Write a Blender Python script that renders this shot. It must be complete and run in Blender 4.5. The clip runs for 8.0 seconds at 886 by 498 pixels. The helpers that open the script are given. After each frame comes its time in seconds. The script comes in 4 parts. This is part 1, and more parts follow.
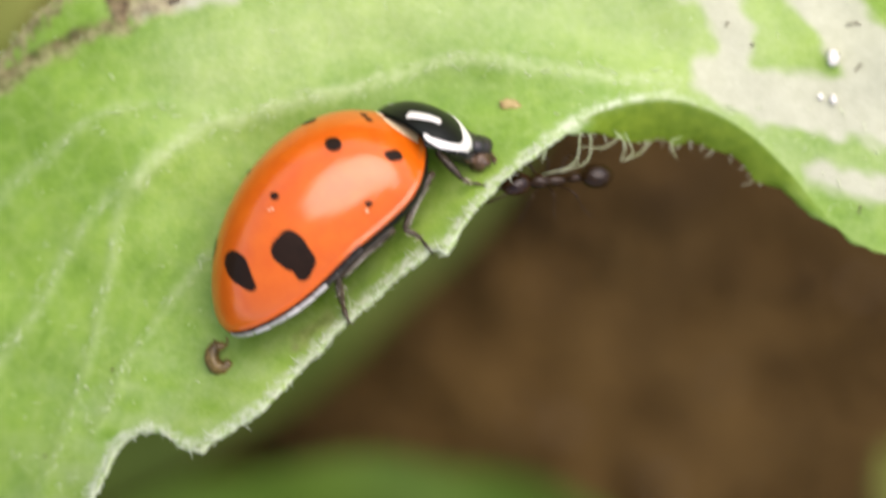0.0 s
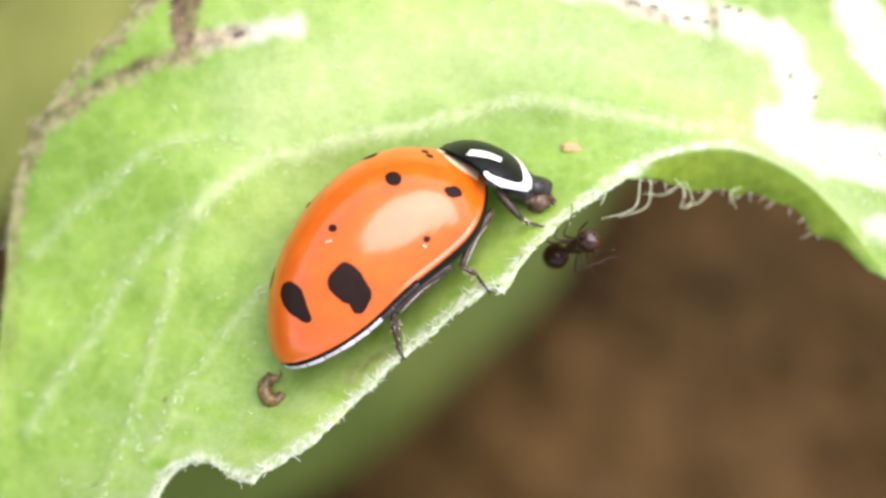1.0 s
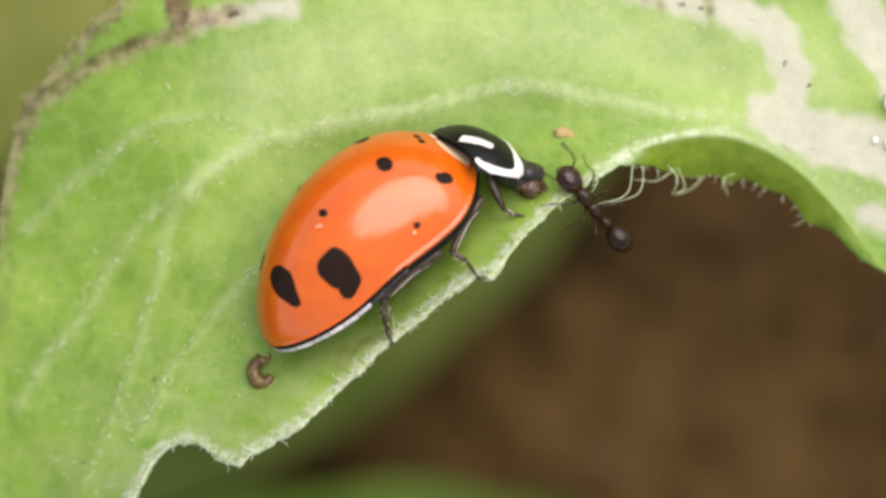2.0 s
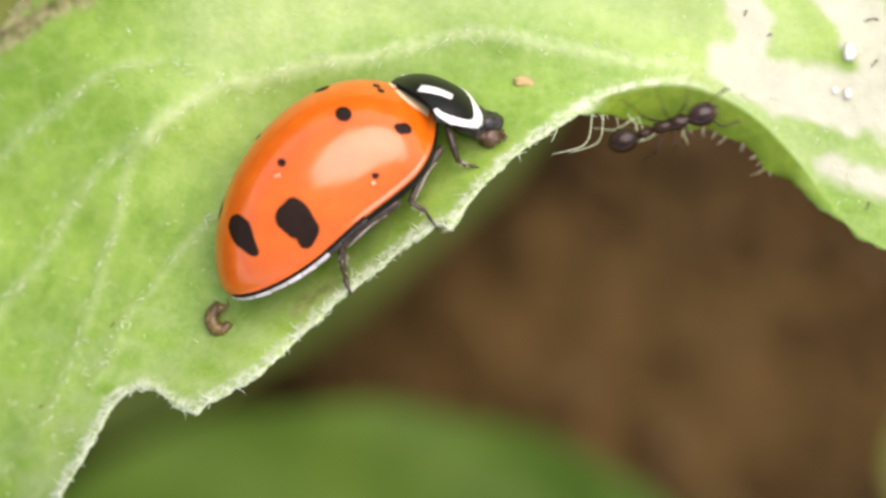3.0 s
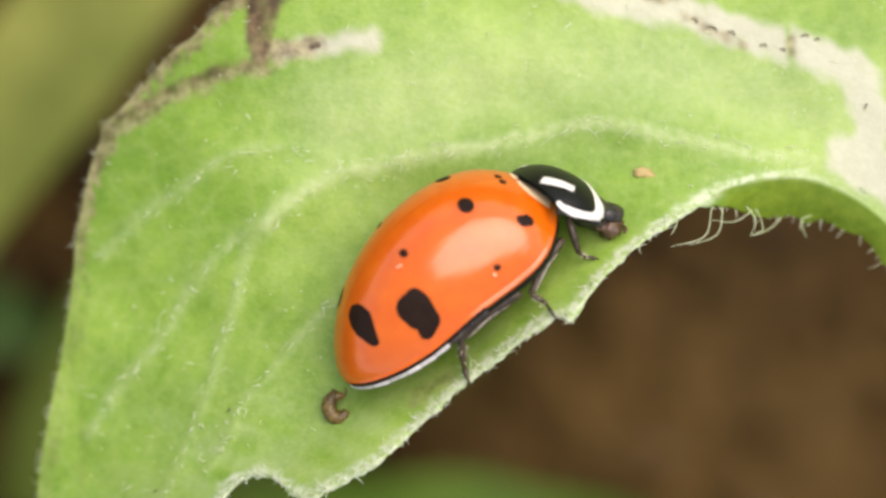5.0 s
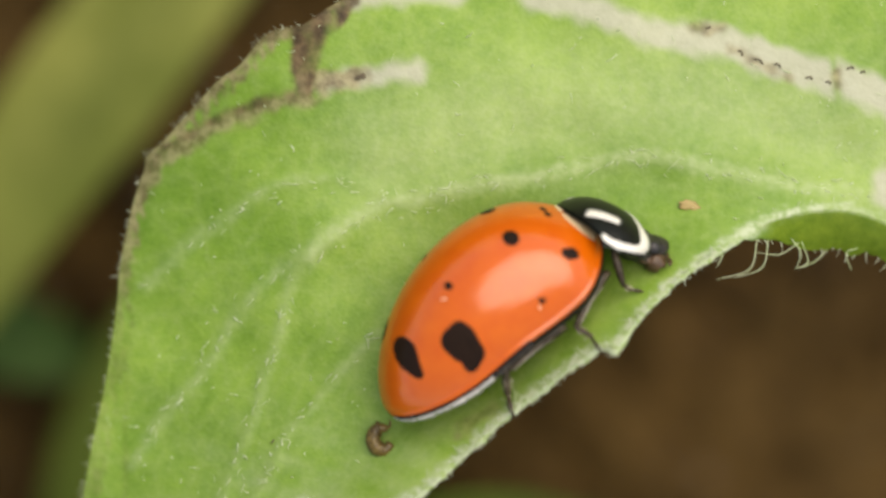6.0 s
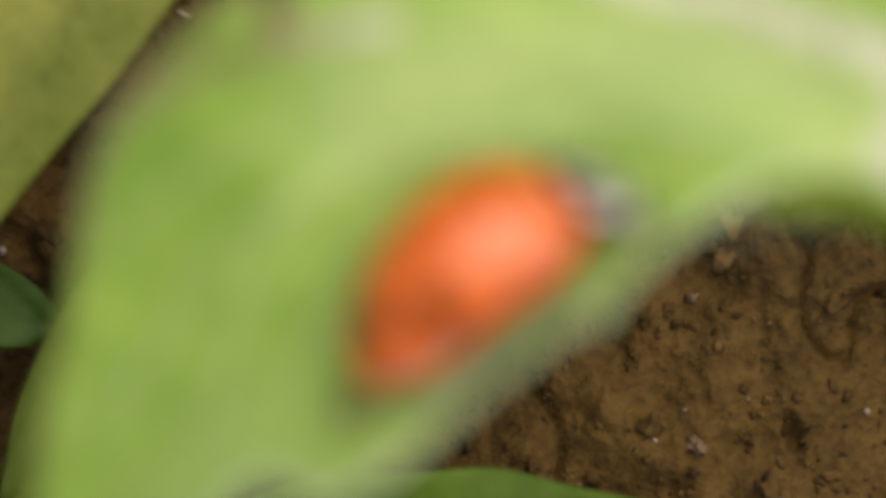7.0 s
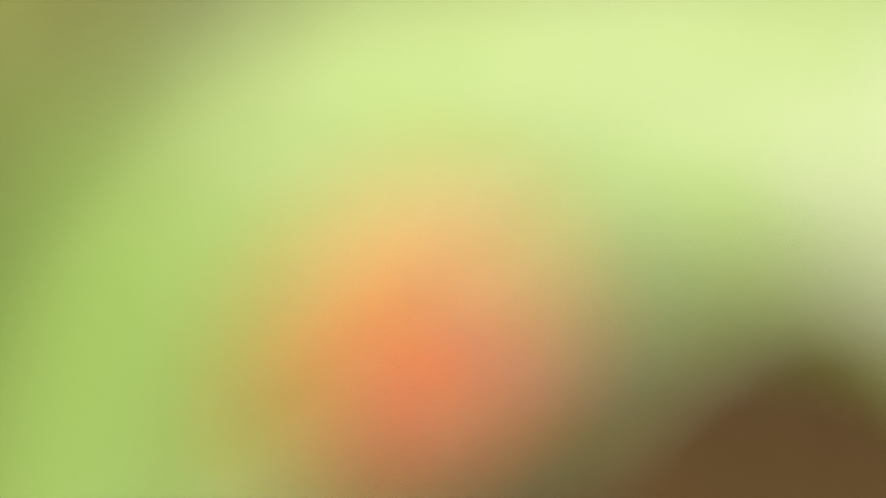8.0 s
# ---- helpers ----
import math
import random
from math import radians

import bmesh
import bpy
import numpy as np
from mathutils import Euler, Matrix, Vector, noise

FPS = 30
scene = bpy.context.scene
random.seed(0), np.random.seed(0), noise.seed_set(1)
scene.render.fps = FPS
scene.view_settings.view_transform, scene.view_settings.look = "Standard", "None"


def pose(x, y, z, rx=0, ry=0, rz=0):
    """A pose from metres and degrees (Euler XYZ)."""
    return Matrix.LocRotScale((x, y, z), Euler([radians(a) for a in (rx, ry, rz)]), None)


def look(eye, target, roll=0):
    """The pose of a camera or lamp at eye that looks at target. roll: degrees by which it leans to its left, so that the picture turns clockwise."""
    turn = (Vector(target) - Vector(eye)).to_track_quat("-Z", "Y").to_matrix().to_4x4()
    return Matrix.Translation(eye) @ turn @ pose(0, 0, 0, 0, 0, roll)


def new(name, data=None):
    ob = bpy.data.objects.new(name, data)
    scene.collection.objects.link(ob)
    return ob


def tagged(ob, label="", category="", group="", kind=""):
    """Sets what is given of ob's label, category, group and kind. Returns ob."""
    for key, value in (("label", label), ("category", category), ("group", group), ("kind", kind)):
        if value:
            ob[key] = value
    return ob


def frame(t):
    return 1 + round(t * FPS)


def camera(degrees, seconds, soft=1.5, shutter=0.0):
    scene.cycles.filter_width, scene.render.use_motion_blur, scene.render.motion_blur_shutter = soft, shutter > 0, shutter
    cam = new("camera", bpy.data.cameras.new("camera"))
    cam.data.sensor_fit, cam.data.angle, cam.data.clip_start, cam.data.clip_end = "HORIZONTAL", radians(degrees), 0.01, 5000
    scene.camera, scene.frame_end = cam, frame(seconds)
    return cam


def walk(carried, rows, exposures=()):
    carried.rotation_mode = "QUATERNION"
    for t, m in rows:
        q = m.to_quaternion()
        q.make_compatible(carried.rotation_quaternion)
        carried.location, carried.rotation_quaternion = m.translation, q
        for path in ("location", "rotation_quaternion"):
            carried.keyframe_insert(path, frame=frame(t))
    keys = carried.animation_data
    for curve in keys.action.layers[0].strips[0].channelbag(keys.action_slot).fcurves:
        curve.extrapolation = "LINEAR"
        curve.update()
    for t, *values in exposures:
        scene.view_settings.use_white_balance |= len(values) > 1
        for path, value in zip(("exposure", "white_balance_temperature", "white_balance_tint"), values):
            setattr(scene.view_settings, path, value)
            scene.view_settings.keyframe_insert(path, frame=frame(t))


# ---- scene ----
# A ladybird on a hairy green leaf above bare soil, seen from overhead through a long close-up lens.
# Meshes are drawn in millimetres and scaled to metres by MM.
MM = 0.001
LEAF_Z = 27.0  # height of the leaf over the soil

cam = camera(1.661, 8.0, soft=2.8, shutter=0.5)
cam.data.dof.use_dof = True
cam.data.dof.focus_distance = 0.600
cam.data.dof.aperture_fstop = 50.0

PATH = [
    (0, pose(-0.003750, -0.008232, 0.628727, 0.792, -0.355, -0.190)),
    (0.1, pose(-0.002943, -0.011410, 0.628690, 1.054, -0.285, -0.018)),
    (0.2, pose(-0.002741, -0.014593, 0.628652, 1.315, -0.214, 0.154)),
    (0.3, pose(-0.002550, -0.017870, 0.628615, 1.577, -0.144, 0.326)),
    (0.4, pose(-0.002024, -0.020668, 0.628577, 1.839, -0.074, 0.497)),
    (0.5, pose(-0.001076, -0.023086, 0.628540, 2.101, -0.003, 0.669)),
    (0.6, pose(-0.001599, -0.023156, 0.628564, 2.126, -0.048, 0.885)),
    (0.7, pose(-0.002147, -0.022905, 0.628588, 2.151, -0.092, 1.102)),
    (0.8, pose(-0.002486, -0.022576, 0.628612, 2.175, -0.137, 1.318)),
    (0.9, pose(-0.002705, -0.022476, 0.628636, 2.200, -0.181, 1.534)),
    (1, pose(-0.002791, -0.022580, 0.628660, 2.225, -0.226, 1.750)),
    (1.1, pose(-0.001982, -0.022037, 0.628637, 2.167, -0.200, 1.820)),
    (1.2, pose(-0.001068, -0.021325, 0.628615, 2.110, -0.174, 1.890)),
    (1.3, pose(-0.000421, -0.020736, 0.628593, 2.052, -0.148, 1.960)),
    (1.4, pose(-0.000103, -0.020174, 0.628570, 1.994, -0.122, 2.029)),
    (1.5, pose(-0.000132, -0.019587, 0.628548, 1.937, -0.096, 2.099)),
    (1.6, pose(0.000570, -0.017661, 0.628559, 1.770, -0.012, 2.212)),
    (1.7, pose(0.001106, -0.015896, 0.628570, 1.604, 0.073, 2.324)),
    (2.8, pose(0.004992, 0.002738, 0.628627, -0.275, 0.516, 2.873)),
    (2.9, pose(0.004721, 0.003121, 0.628619, -0.312, 0.490, 2.919)),
    (3, pose(0.004581, 0.003455, 0.628611, -0.350, 0.464, 2.966)),
    (3.1, pose(0.005222, 0.002718, 0.628620, -0.280, 0.514, 2.921)),
    (3.2, pose(0.005948, 0.001918, 0.628628, -0.210, 0.564, 2.876)),
    (3.3, pose(0.006433, 0.001083, 0.628636, -0.140, 0.615, 2.831)),
    (3.4, pose(0.006953, 0.000394, 0.628645, -0.071, 0.665, 2.785)),
    (3.5, pose(0.007158, -0.000352, 0.628653, -0.001, 0.715, 2.740)),
    (3.6, pose(0.005841, 0.000705, 0.628661, -0.112, 0.601, 2.777)),
    (3.8, pose(0.003461, 0.002925, 0.628678, -0.334, 0.372, 2.851)),
    (4, pose(0.000238, 0.005211, 0.628695, -0.557, 0.143, 2.925)),
    (4.2, pose(-0.002849, 0.006063, 0.628614, -0.637, -0.082, 3.028)),
    (4.4, pose(-0.005692, 0.007012, 0.628534, -0.717, -0.308, 3.131)),
    (4.5, pose(-0.007338, 0.007914, 0.628493, -0.757, -0.421, 3.182)),
    (4.6, pose(-0.008321, 0.010606, 0.628468, -0.970, -0.497, 3.441)),
    (4.7, pose(-0.009435, 0.013100, 0.628442, -1.183, -0.573, 3.699)),
    (5.8, pose(-0.011275, 0.010037, 0.627348, -0.887, -0.745, 3.722)),
    (5.9, pose(-0.011653, 0.012965, 0.627265, -1.143, -0.725, 3.809)),
    (6, pose(-0.011798, 0.015838, 0.627183, -1.399, -0.706, 3.897)),
    (6.1, pose(-0.011402, 0.016470, 0.627159, -1.448, -0.671, 3.924)),
    (6.2, pose(-0.010916, 0.016974, 0.627135, -1.496, -0.636, 3.952)),
    (6.3, pose(-0.010426, 0.017413, 0.627110, -1.545, -0.601, 3.980)),
    (6.4, pose(-0.009854, 0.017858, 0.627086, -1.594, -0.566, 4.007)),
    (6.5, pose(-0.009303, 0.018264, 0.627062, -1.642, -0.530, 4.035)),
    (6.6, pose(-0.009174, 0.018095, 0.627062, -1.642, -0.530, 4.035)),
    (6.7, pose(-0.009370, 0.017976, 0.627062, -1.642, -0.530, 4.035)),
    (6.8, pose(-0.009605, 0.017999, 0.627062, -1.642, -0.530, 4.035)),
    (6.9, pose(-0.009739, 0.017955, 0.624400, -1.642, -0.530, 4.035)),
    (7, pose(-0.009328, 0.017034, 0.599450, -1.642, -0.530, 4.035)),
    (7.1, pose(-0.009124, 0.016117, 0.574460, -1.642, -0.530, 4.035)),
    (7.2, pose(-0.008748, 0.014841, 0.540480, -1.642, -0.530, 4.035)),
    (7.5, pose(-0.008600, 0.014150, 0.520500, -1.642, -0.530, 4.035)),
    (7.8, pose(-0.007850, 0.015300, 0.520500, -1.642, -0.530, 4.035)),
    (8, pose(-0.007360, 0.016135, 0.520500, -1.642, -0.530, 4.035)),
]
EXPOSURE = [(0, 0.82, 6850, 20), (0.5, 1.39, 6650, 30), (1.0, 1.34, 6450, 28), (1.5, 0.72, 6950, 21), (3.0, 1.06, 6900, 24), (3.5, 1.28, 6650, 29), (4.0, 1.30, 6700, 29), (4.5, 1.12, 6900, 25),
            (6.0, 0.46, 7550, 12), (6.8, 0.40, 7700, 14), (7.5, 0.97, 7700, 13), (8.0, 1.06, 6900, 22)]
walk(cam, PATH, EXPOSURE)

# ---- world and sun ----
world = bpy.data.worlds.new("sky")
scene.world = world
world.use_nodes = True
sky = world.node_tree.nodes.new("ShaderNodeTexSky")
sky.sky_type, sky.sun_disc = "NISHITA", False
sky.sun_elevation, sky.sun_rotation = radians(64.3), radians(40.3)
world.node_tree.links.new(sky.outputs[0], world.node_tree.nodes["Background"].inputs[0])
world.node_tree.nodes["Background"].inputs[1].default_value = 0.13
sun = new("sun", bpy.data.lights.new("sun", "SUN"))
sun.data.energy, sun.data.angle, sun.data.color = 2.95, radians(72), (1.0, 0.96, 0.92)
sun.matrix_world = look((0.56, 0.66, 1.80), (0, 0, 0))


# ---- materials ----
def nodes_of(name):
    m = bpy.data.materials.new(name)
    m.use_nodes = True
    t = m.node_tree
    return m, t, t.nodes, t.nodes["Principled BSDF"]


def noise_node(t, scale, detail=4.0, rough=0.55, coord="Object"):
    n = t.nodes.new("ShaderNodeTexNoise")
    n.inputs["Scale"].default_value = scale
    n.inputs["Detail"].default_value = detail
    n.inputs["Roughness"].default_value = rough
    c = t.nodes.new("ShaderNodeTexCoord")
    t.links.new(c.outputs[coord], n.inputs["Vector"])
    return n


def ramp(t, source, stops):
    r = t.nodes.new("ShaderNodeValToRGB")
    while len(r.color_ramp.elements) < len(stops):
        r.color_ramp.elements.new(0.5)
    for e, (p, c) in zip(r.color_ramp.elements, stops):
        e.position, e.color = p, (*c, 1) if len(c) == 3 else c
    t.links.new(source, r.inputs[0])
    return r


def mix(t, factor, a, b, kind="MIX"):
    n = t.nodes.new("ShaderNodeMix")
    n.data_type, n.blend_type = "RGBA", kind
    for socket, v in zip((n.inputs[0], n.inputs[6], n.inputs[7]), (factor, a, b)):
        if isinstance(v, bpy.types.NodeSocket):
            t.links.new(v, socket)
        elif isinstance(v, (int, float)):
            socket.default_value = v
        else:
            socket.default_value = (*v, 1)
    return n.outputs[2]


def bump(t, bsdf, height, strength, distance):
    b = t.nodes.new("ShaderNodeBump")
    b.inputs["Strength"].default_value, b.inputs["Distance"].default_value = strength, distance
    t.links.new(height, b.inputs["Height"])
    t.links.new(b.outputs[0], bsdf.inputs["Normal"])


def attribute(t, name):
    a = t.nodes.new("ShaderNodeAttribute")
    a.attribute_name = name
    return a.outputs["Fac"]


def plain(name, low, high, rough, scale=900.0, coat=0.0, bumps=0.15, depth=0.00002, through_=0.0, broad=None, coat_rough=0.12, coat_ior=1.55):
    """A material between two colours, mottled at two scales, with fine relief; broad: size, darkest and lightest of wide patches."""
    m, t, n, b = nodes_of(name)
    big, fine = noise_node(t, scale), noise_node(t, scale * 6)
    c = mix(t, 0.5, big.outputs[0], fine.outputs[0])
    c = ramp(t, c, [(0.35, low), (0.65, high)]).outputs[0]
    if broad:
        wide = noise_node(t, broad[0], 3)
        c = mix(t, 1.0, c, ramp(t, wide.outputs[0], [(0.36, (broad[1],) * 3), (0.66, (broad[2], broad[2], broad[2] * 0.95))]).outputs[0], "MULTIPLY")
    t.links.new(c, b.inputs["Base Color"])
    b.inputs["Roughness"].default_value = rough
    b.inputs["Coat IOR"].default_value = coat_ior
    b.inputs["Coat Weight"].default_value, b.inputs["Coat Roughness"].default_value = coat, coat_rough
    b.inputs["Transmission Weight"].default_value = through_
    if bumps:
        bump(t, b, fine.outputs[0], bumps, depth)
    return m


def blade_material(name, dark, light, pale, through_=0.35, marks=True, scale=450.0):
    """Leaf tissue: mottled green, paler veins with painted light and shade, mined-out trails, brown scars; light passes
    through it.
    """
    m, t, n, b = nodes_of(name)
    big, fine, cell = noise_node(t, scale, 5), noise_node(t, scale * 9, 3), noise_node(t, scale * 30, 2)
    c = ramp(t, mix(t, 0.35, big.outputs[0], fine.outputs[0]), [(0.34, dark), (0.66, light)]).outputs[0]
    c = mix(t, 0.11, c, ramp(t, cell.outputs[0], [(0.35, dark), (0.7, pale)]).outputs[0])
    wide = noise_node(t, scale * 0.42, 3)
    c = mix(t, 1.0, c, ramp(t, wide.outputs[0], [(0.32, (0.84, 0.90, 0.76)), (0.5, (1.06, 1.04, 1.06)), (0.68, (1.34, 1.22, 1.45))]).outputs[0], "MULTIPLY")
    dots = noise_node(t, scale * 14, 1)
    stipple = ramp(t, dots.outputs[0], [(0.60, (0, 0, 0)), (0.70, (1, 1, 1))]).outputs[0]
    c = mix(t, mix(t, 1.0, stipple, (0.10, 0.10, 0.10), "MULTIPLY"), c, pale)
    if marks:
        # fine net of pale veinlets between the veins
        net, sway = n.new("ShaderNodeTexVoronoi"), noise_node(t, scale * 2.2, 2)
        net.feature = "DISTANCE_TO_EDGE"
        net.inputs["Scale"].default_value = scale * 2.6
        bent = n.new("ShaderNodeVectorMath")
        bent.operation = "MULTIPLY_ADD"
        bent.inputs[1].default_value = (0.0006, 0.0006, 0.0006)
        t.links.new(sway.outputs["Color"], bent.inputs[0])
        t.links.new(sway.inputs["Vector"].links[0].from_socket, bent.inputs[2])
        t.links.new(bent.outputs[0], net.inputs["Vector"])
        lines = ramp(t, net.outputs[0], [(0.0, (0.12, 0.12, 0.12)), (0.12, (0.03, 0.03, 0.03)), (0.30, (0, 0, 0))]).outputs[0]
        c = mix(t, lines, c, pale)
        c = mix(t, 1.0, c, ramp(t, net.outputs[0], [(0.10, (1.0, 1.0, 1.0)), (0.45, (0.92, 0.96, 0.88))]).outputs[0], "MULTIPLY")
        c = mix(t, mix(t, 1.0, attribute(t, "vein_and_light"), ramp(t, dots.outputs[0], [(0.40, (0.72, 0.72, 0.72)), (0.62, (1, 1, 1))]).outputs[0], "MULTIPLY"), c, (0.56, 0.65, 0.33))
        c = mix(t, mix(t, 1.0, attribute(t, "edge"), ramp(t, dots.outputs[0], [(0.38, (0.30, 0.30, 0.30)), (0.62, (1, 1, 1))]).outputs[0], "MULTIPLY"), c, (0.65, 0.72, 0.47))
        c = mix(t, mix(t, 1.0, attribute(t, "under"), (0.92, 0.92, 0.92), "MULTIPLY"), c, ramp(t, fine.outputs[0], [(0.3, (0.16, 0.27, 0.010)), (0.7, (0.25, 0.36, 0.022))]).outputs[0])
        c = mix(t, attribute(t, "mine"), c, ramp(t, fine.outputs[0], [(0.3, (0.60, 0.575, 0.44)), (0.7, (0.68, 0.65, 0.52))]).outputs[0])
        c = mix(t, attribute(t, "dry"), c, ramp(t, fine.outputs[0], [(0.36, (0.18, 0.135, 0.06)), (0.62, (0.42, 0.36, 0.18))]).outputs[0])
        c = mix(t, attribute(t, "scar"), c, ramp(t, fine.outputs[0], [(0.32, (0.060, 0.038, 0.015)), (0.68, (0.220, 0.150, 0.068))]).outputs[0])
    t.links.new(c, b.inputs["Base Color"])
    b.inputs["Roughness"].default_value = 0.5
    b.inputs["Specular IOR Level"].default_value = 0.35
    bump(t, b, mix(t, 0.4, cell.outputs[0], fine.outputs[0]), 0.5, 0.00005)
    tr = n.new("ShaderNodeBsdfTranslucent")
    t.links.new(mix(t, 0.5, c, (0.30, 0.55, 0.04), "MULTIPLY"), tr.inputs[0])
    s = n.new("ShaderNodeMixShader")
    s.inputs[0].default_value = through_
    t.links.new(b.outputs[0], s.inputs[1])
    t.links.new(tr.outputs[0], s.inputs[2])
    t.links.new(s.outputs[0], n["Material Output"].inputs[0])
    return m


M_LEAF = blade_material("leaf tissue", (0.145, 0.300, 0.020), (0.300, 0.472, 0.058), (0.50, 0.61, 0.23))
M_LEAF_FAR = blade_material("old leaf tissue", (0.100, 0.125, 0.014), (0.23, 0.255, 0.045), (0.34, 0.36, 0.14), 0.25, False, 420.0)
# shaded and deep shade tissue: the low leaves' shade put into darker greens
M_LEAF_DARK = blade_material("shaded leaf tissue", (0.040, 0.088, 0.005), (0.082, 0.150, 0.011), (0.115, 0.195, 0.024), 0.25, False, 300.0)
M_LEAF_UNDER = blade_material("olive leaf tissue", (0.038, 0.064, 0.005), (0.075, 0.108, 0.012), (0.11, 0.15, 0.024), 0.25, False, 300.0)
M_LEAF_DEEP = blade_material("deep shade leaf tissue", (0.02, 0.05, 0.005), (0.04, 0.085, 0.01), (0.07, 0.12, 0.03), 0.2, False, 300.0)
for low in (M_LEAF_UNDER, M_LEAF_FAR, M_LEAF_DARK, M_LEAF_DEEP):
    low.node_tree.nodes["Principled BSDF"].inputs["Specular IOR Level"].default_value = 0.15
M_HAIR = plain("leaf hair", (0.50, 0.58, 0.36), (0.72, 0.77, 0.56), 0.4, 2000, through_=0.1)
M_BRISTLE = plain("face bristle", (0.42, 0.54, 0.24), (0.66, 0.72, 0.46), 0.45, 2000, through_=0.1)
M_LEG_GLINT = plain("painted leg highlight", (0.10, 0.08, 0.05), (0.52, 0.46, 0.36), 0.4, 2500, bumps=0.3)
M_PALE_BRISTLE = plain("pale leg bristle", (0.35, 0.28, 0.18), (0.62, 0.56, 0.44), 0.4, 2000)
M_SHELL = plain("wing case lacquer", (0.53, 0.083, 0.003), (0.61, 0.116, 0.004), 0.42, 500, coat=0.8, bumps=0.13, depth=0.00003, coat_rough=0.19, coat_ior=1.68)
M_SHELL.node_tree.nodes["Principled BSDF"].inputs["Specular IOR Level"].default_value = 0.05
def lacquer_waves(m):
    """Gentle ripples along the body in the clear outer layer."""
    t = m.node_tree
    way, n, b = t.nodes.new("ShaderNodeMapping"), noise_node(t, 1.0, 3), t.nodes.new("ShaderNodeBump")
    way.inputs["Scale"].default_value = (420, 1500, 1500)
    t.links.new(n.inputs["Vector"].links[0].from_socket, way.inputs["Vector"])
    t.links.new(way.outputs[0], n.inputs["Vector"])
    b.inputs["Strength"].default_value, b.inputs["Distance"].default_value = 0.55, 0.00006
    t.links.new(n.outputs[0], b.inputs["Height"])
    t.links.new(b.outputs[0], t.nodes["Principled BSDF"].inputs["Coat Normal"])


lacquer_waves(M_SHELL)
M_BLACK = plain("black shell", (0.007, 0.007, 0.005), (0.010, 0.012, 0.008), 0.38, 800, coat=0.0, bumps=0.06)
M_SPOT = plain("black spot", (0.011, 0.006, 0.003), (0.020, 0.010, 0.005), 0.6, 800, coat=0.08, bumps=0.06, coat_rough=0.14)
M_HEAD = plain("grey head shell", (0.008, 0.008, 0.006), (0.060, 0.052, 0.042), 0.35, 2400, coat=0.2, bumps=0.2)
M_MOUTH = plain("brown mouthparts", (0.022, 0.012, 0.006), (0.13, 0.074, 0.034), 0.4, 3500, bumps=0.4)
M_EYE = plain("dull eye", (0.012, 0.011, 0.010), (0.040, 0.035, 0.030), 0.5, 4000, bumps=0.3)
M_SPOT.node_tree.nodes["Principled BSDF"].inputs["Specular IOR Level"].default_value = 0.08
for dark in (M_BLACK, M_HEAD):
    dark.node_tree.nodes["Principled BSDF"].inputs["Specular IOR Level"].default_value = 0.14
M_WHITE = plain("cream marking", (0.72, 0.68, 0.56), (0.86, 0.83, 0.74), 0.35, 900, coat=0.6, bumps=0.05)
M_CREAM = plain("cream wing edge", (0.76, 0.54, 0.28), (0.86, 0.70, 0.46), 0.35, 900, coat=0.8, bumps=0.05)
M_RIM = plain("pale belly margin", (0.36, 0.33, 0.27), (0.74, 0.71, 0.63), 0.4, 3000, bumps=0.3)
M_LEG = plain("leg shell", (0.009, 0.007, 0.004), (0.085, 0.062, 0.034), 0.35, 1800, coat=0.25, bumps=0.25)
M_ANT = plain("ant shell", (0.011, 0.006, 0.002), (0.034, 0.017, 0.005), 0.25, 1500, coat=0.25, bumps=0.1, coat_rough=0.05)
M_ANT_HEAD = plain("ant head shell", (0.010, 0.006, 0.003), (0.055, 0.023, 0.009), 0.25, 1500, coat=0.45, bumps=0.1, coat_rough=0.05)
M_ANT_RED = plain("ant red shell", (0.010, 0.006, 0.003), (0.050, 0.026, 0.011), 0.35, 1500, coat=0.15, bumps=0.1)
for shiny in (M_ANT, M_ANT_HEAD, M_ANT_RED, M_LEG):
    shiny.node_tree.nodes["Principled BSDF"].inputs["Specular IOR Level"].default_value = 0.12
M_GRUB = plain("brown frass", (0.016, 0.010, 0.004), (0.18, 0.122, 0.032), 0.4, 2600, coat=0.15, bumps=0.4)
M_GRUB.node_tree.nodes["Principled BSDF"].inputs["Specular IOR Level"].default_value = 0.2
M_FLECK = plain("orange fleck", (0.31, 0.26, 0.080), (0.36, 0.24, 0.090), 0.6, 3000, bumps=0.4)
M_DROP = plain("pale grain", (0.50, 0.46, 0.36), (0.78, 0.75, 0.66), 0.15, 1500, coat=0.8, bumps=0.05)
M_SPECK = plain("dark speck", (0.035, 0.026, 0.014), (0.13, 0.10, 0.05), 0.7, 3000)
M_SOIL = plain("dry soil", (0.050, 0.0292, 0.0088), (0.124, 0.0726, 0.0212), 0.9, 800, bumps=1.0, depth=0.00016, broad=(60.0, 0.66, 1.0))
M_SOIL.node_tree.nodes["Principled BSDF"].inputs["Specular IOR Level"].default_value = 0.1
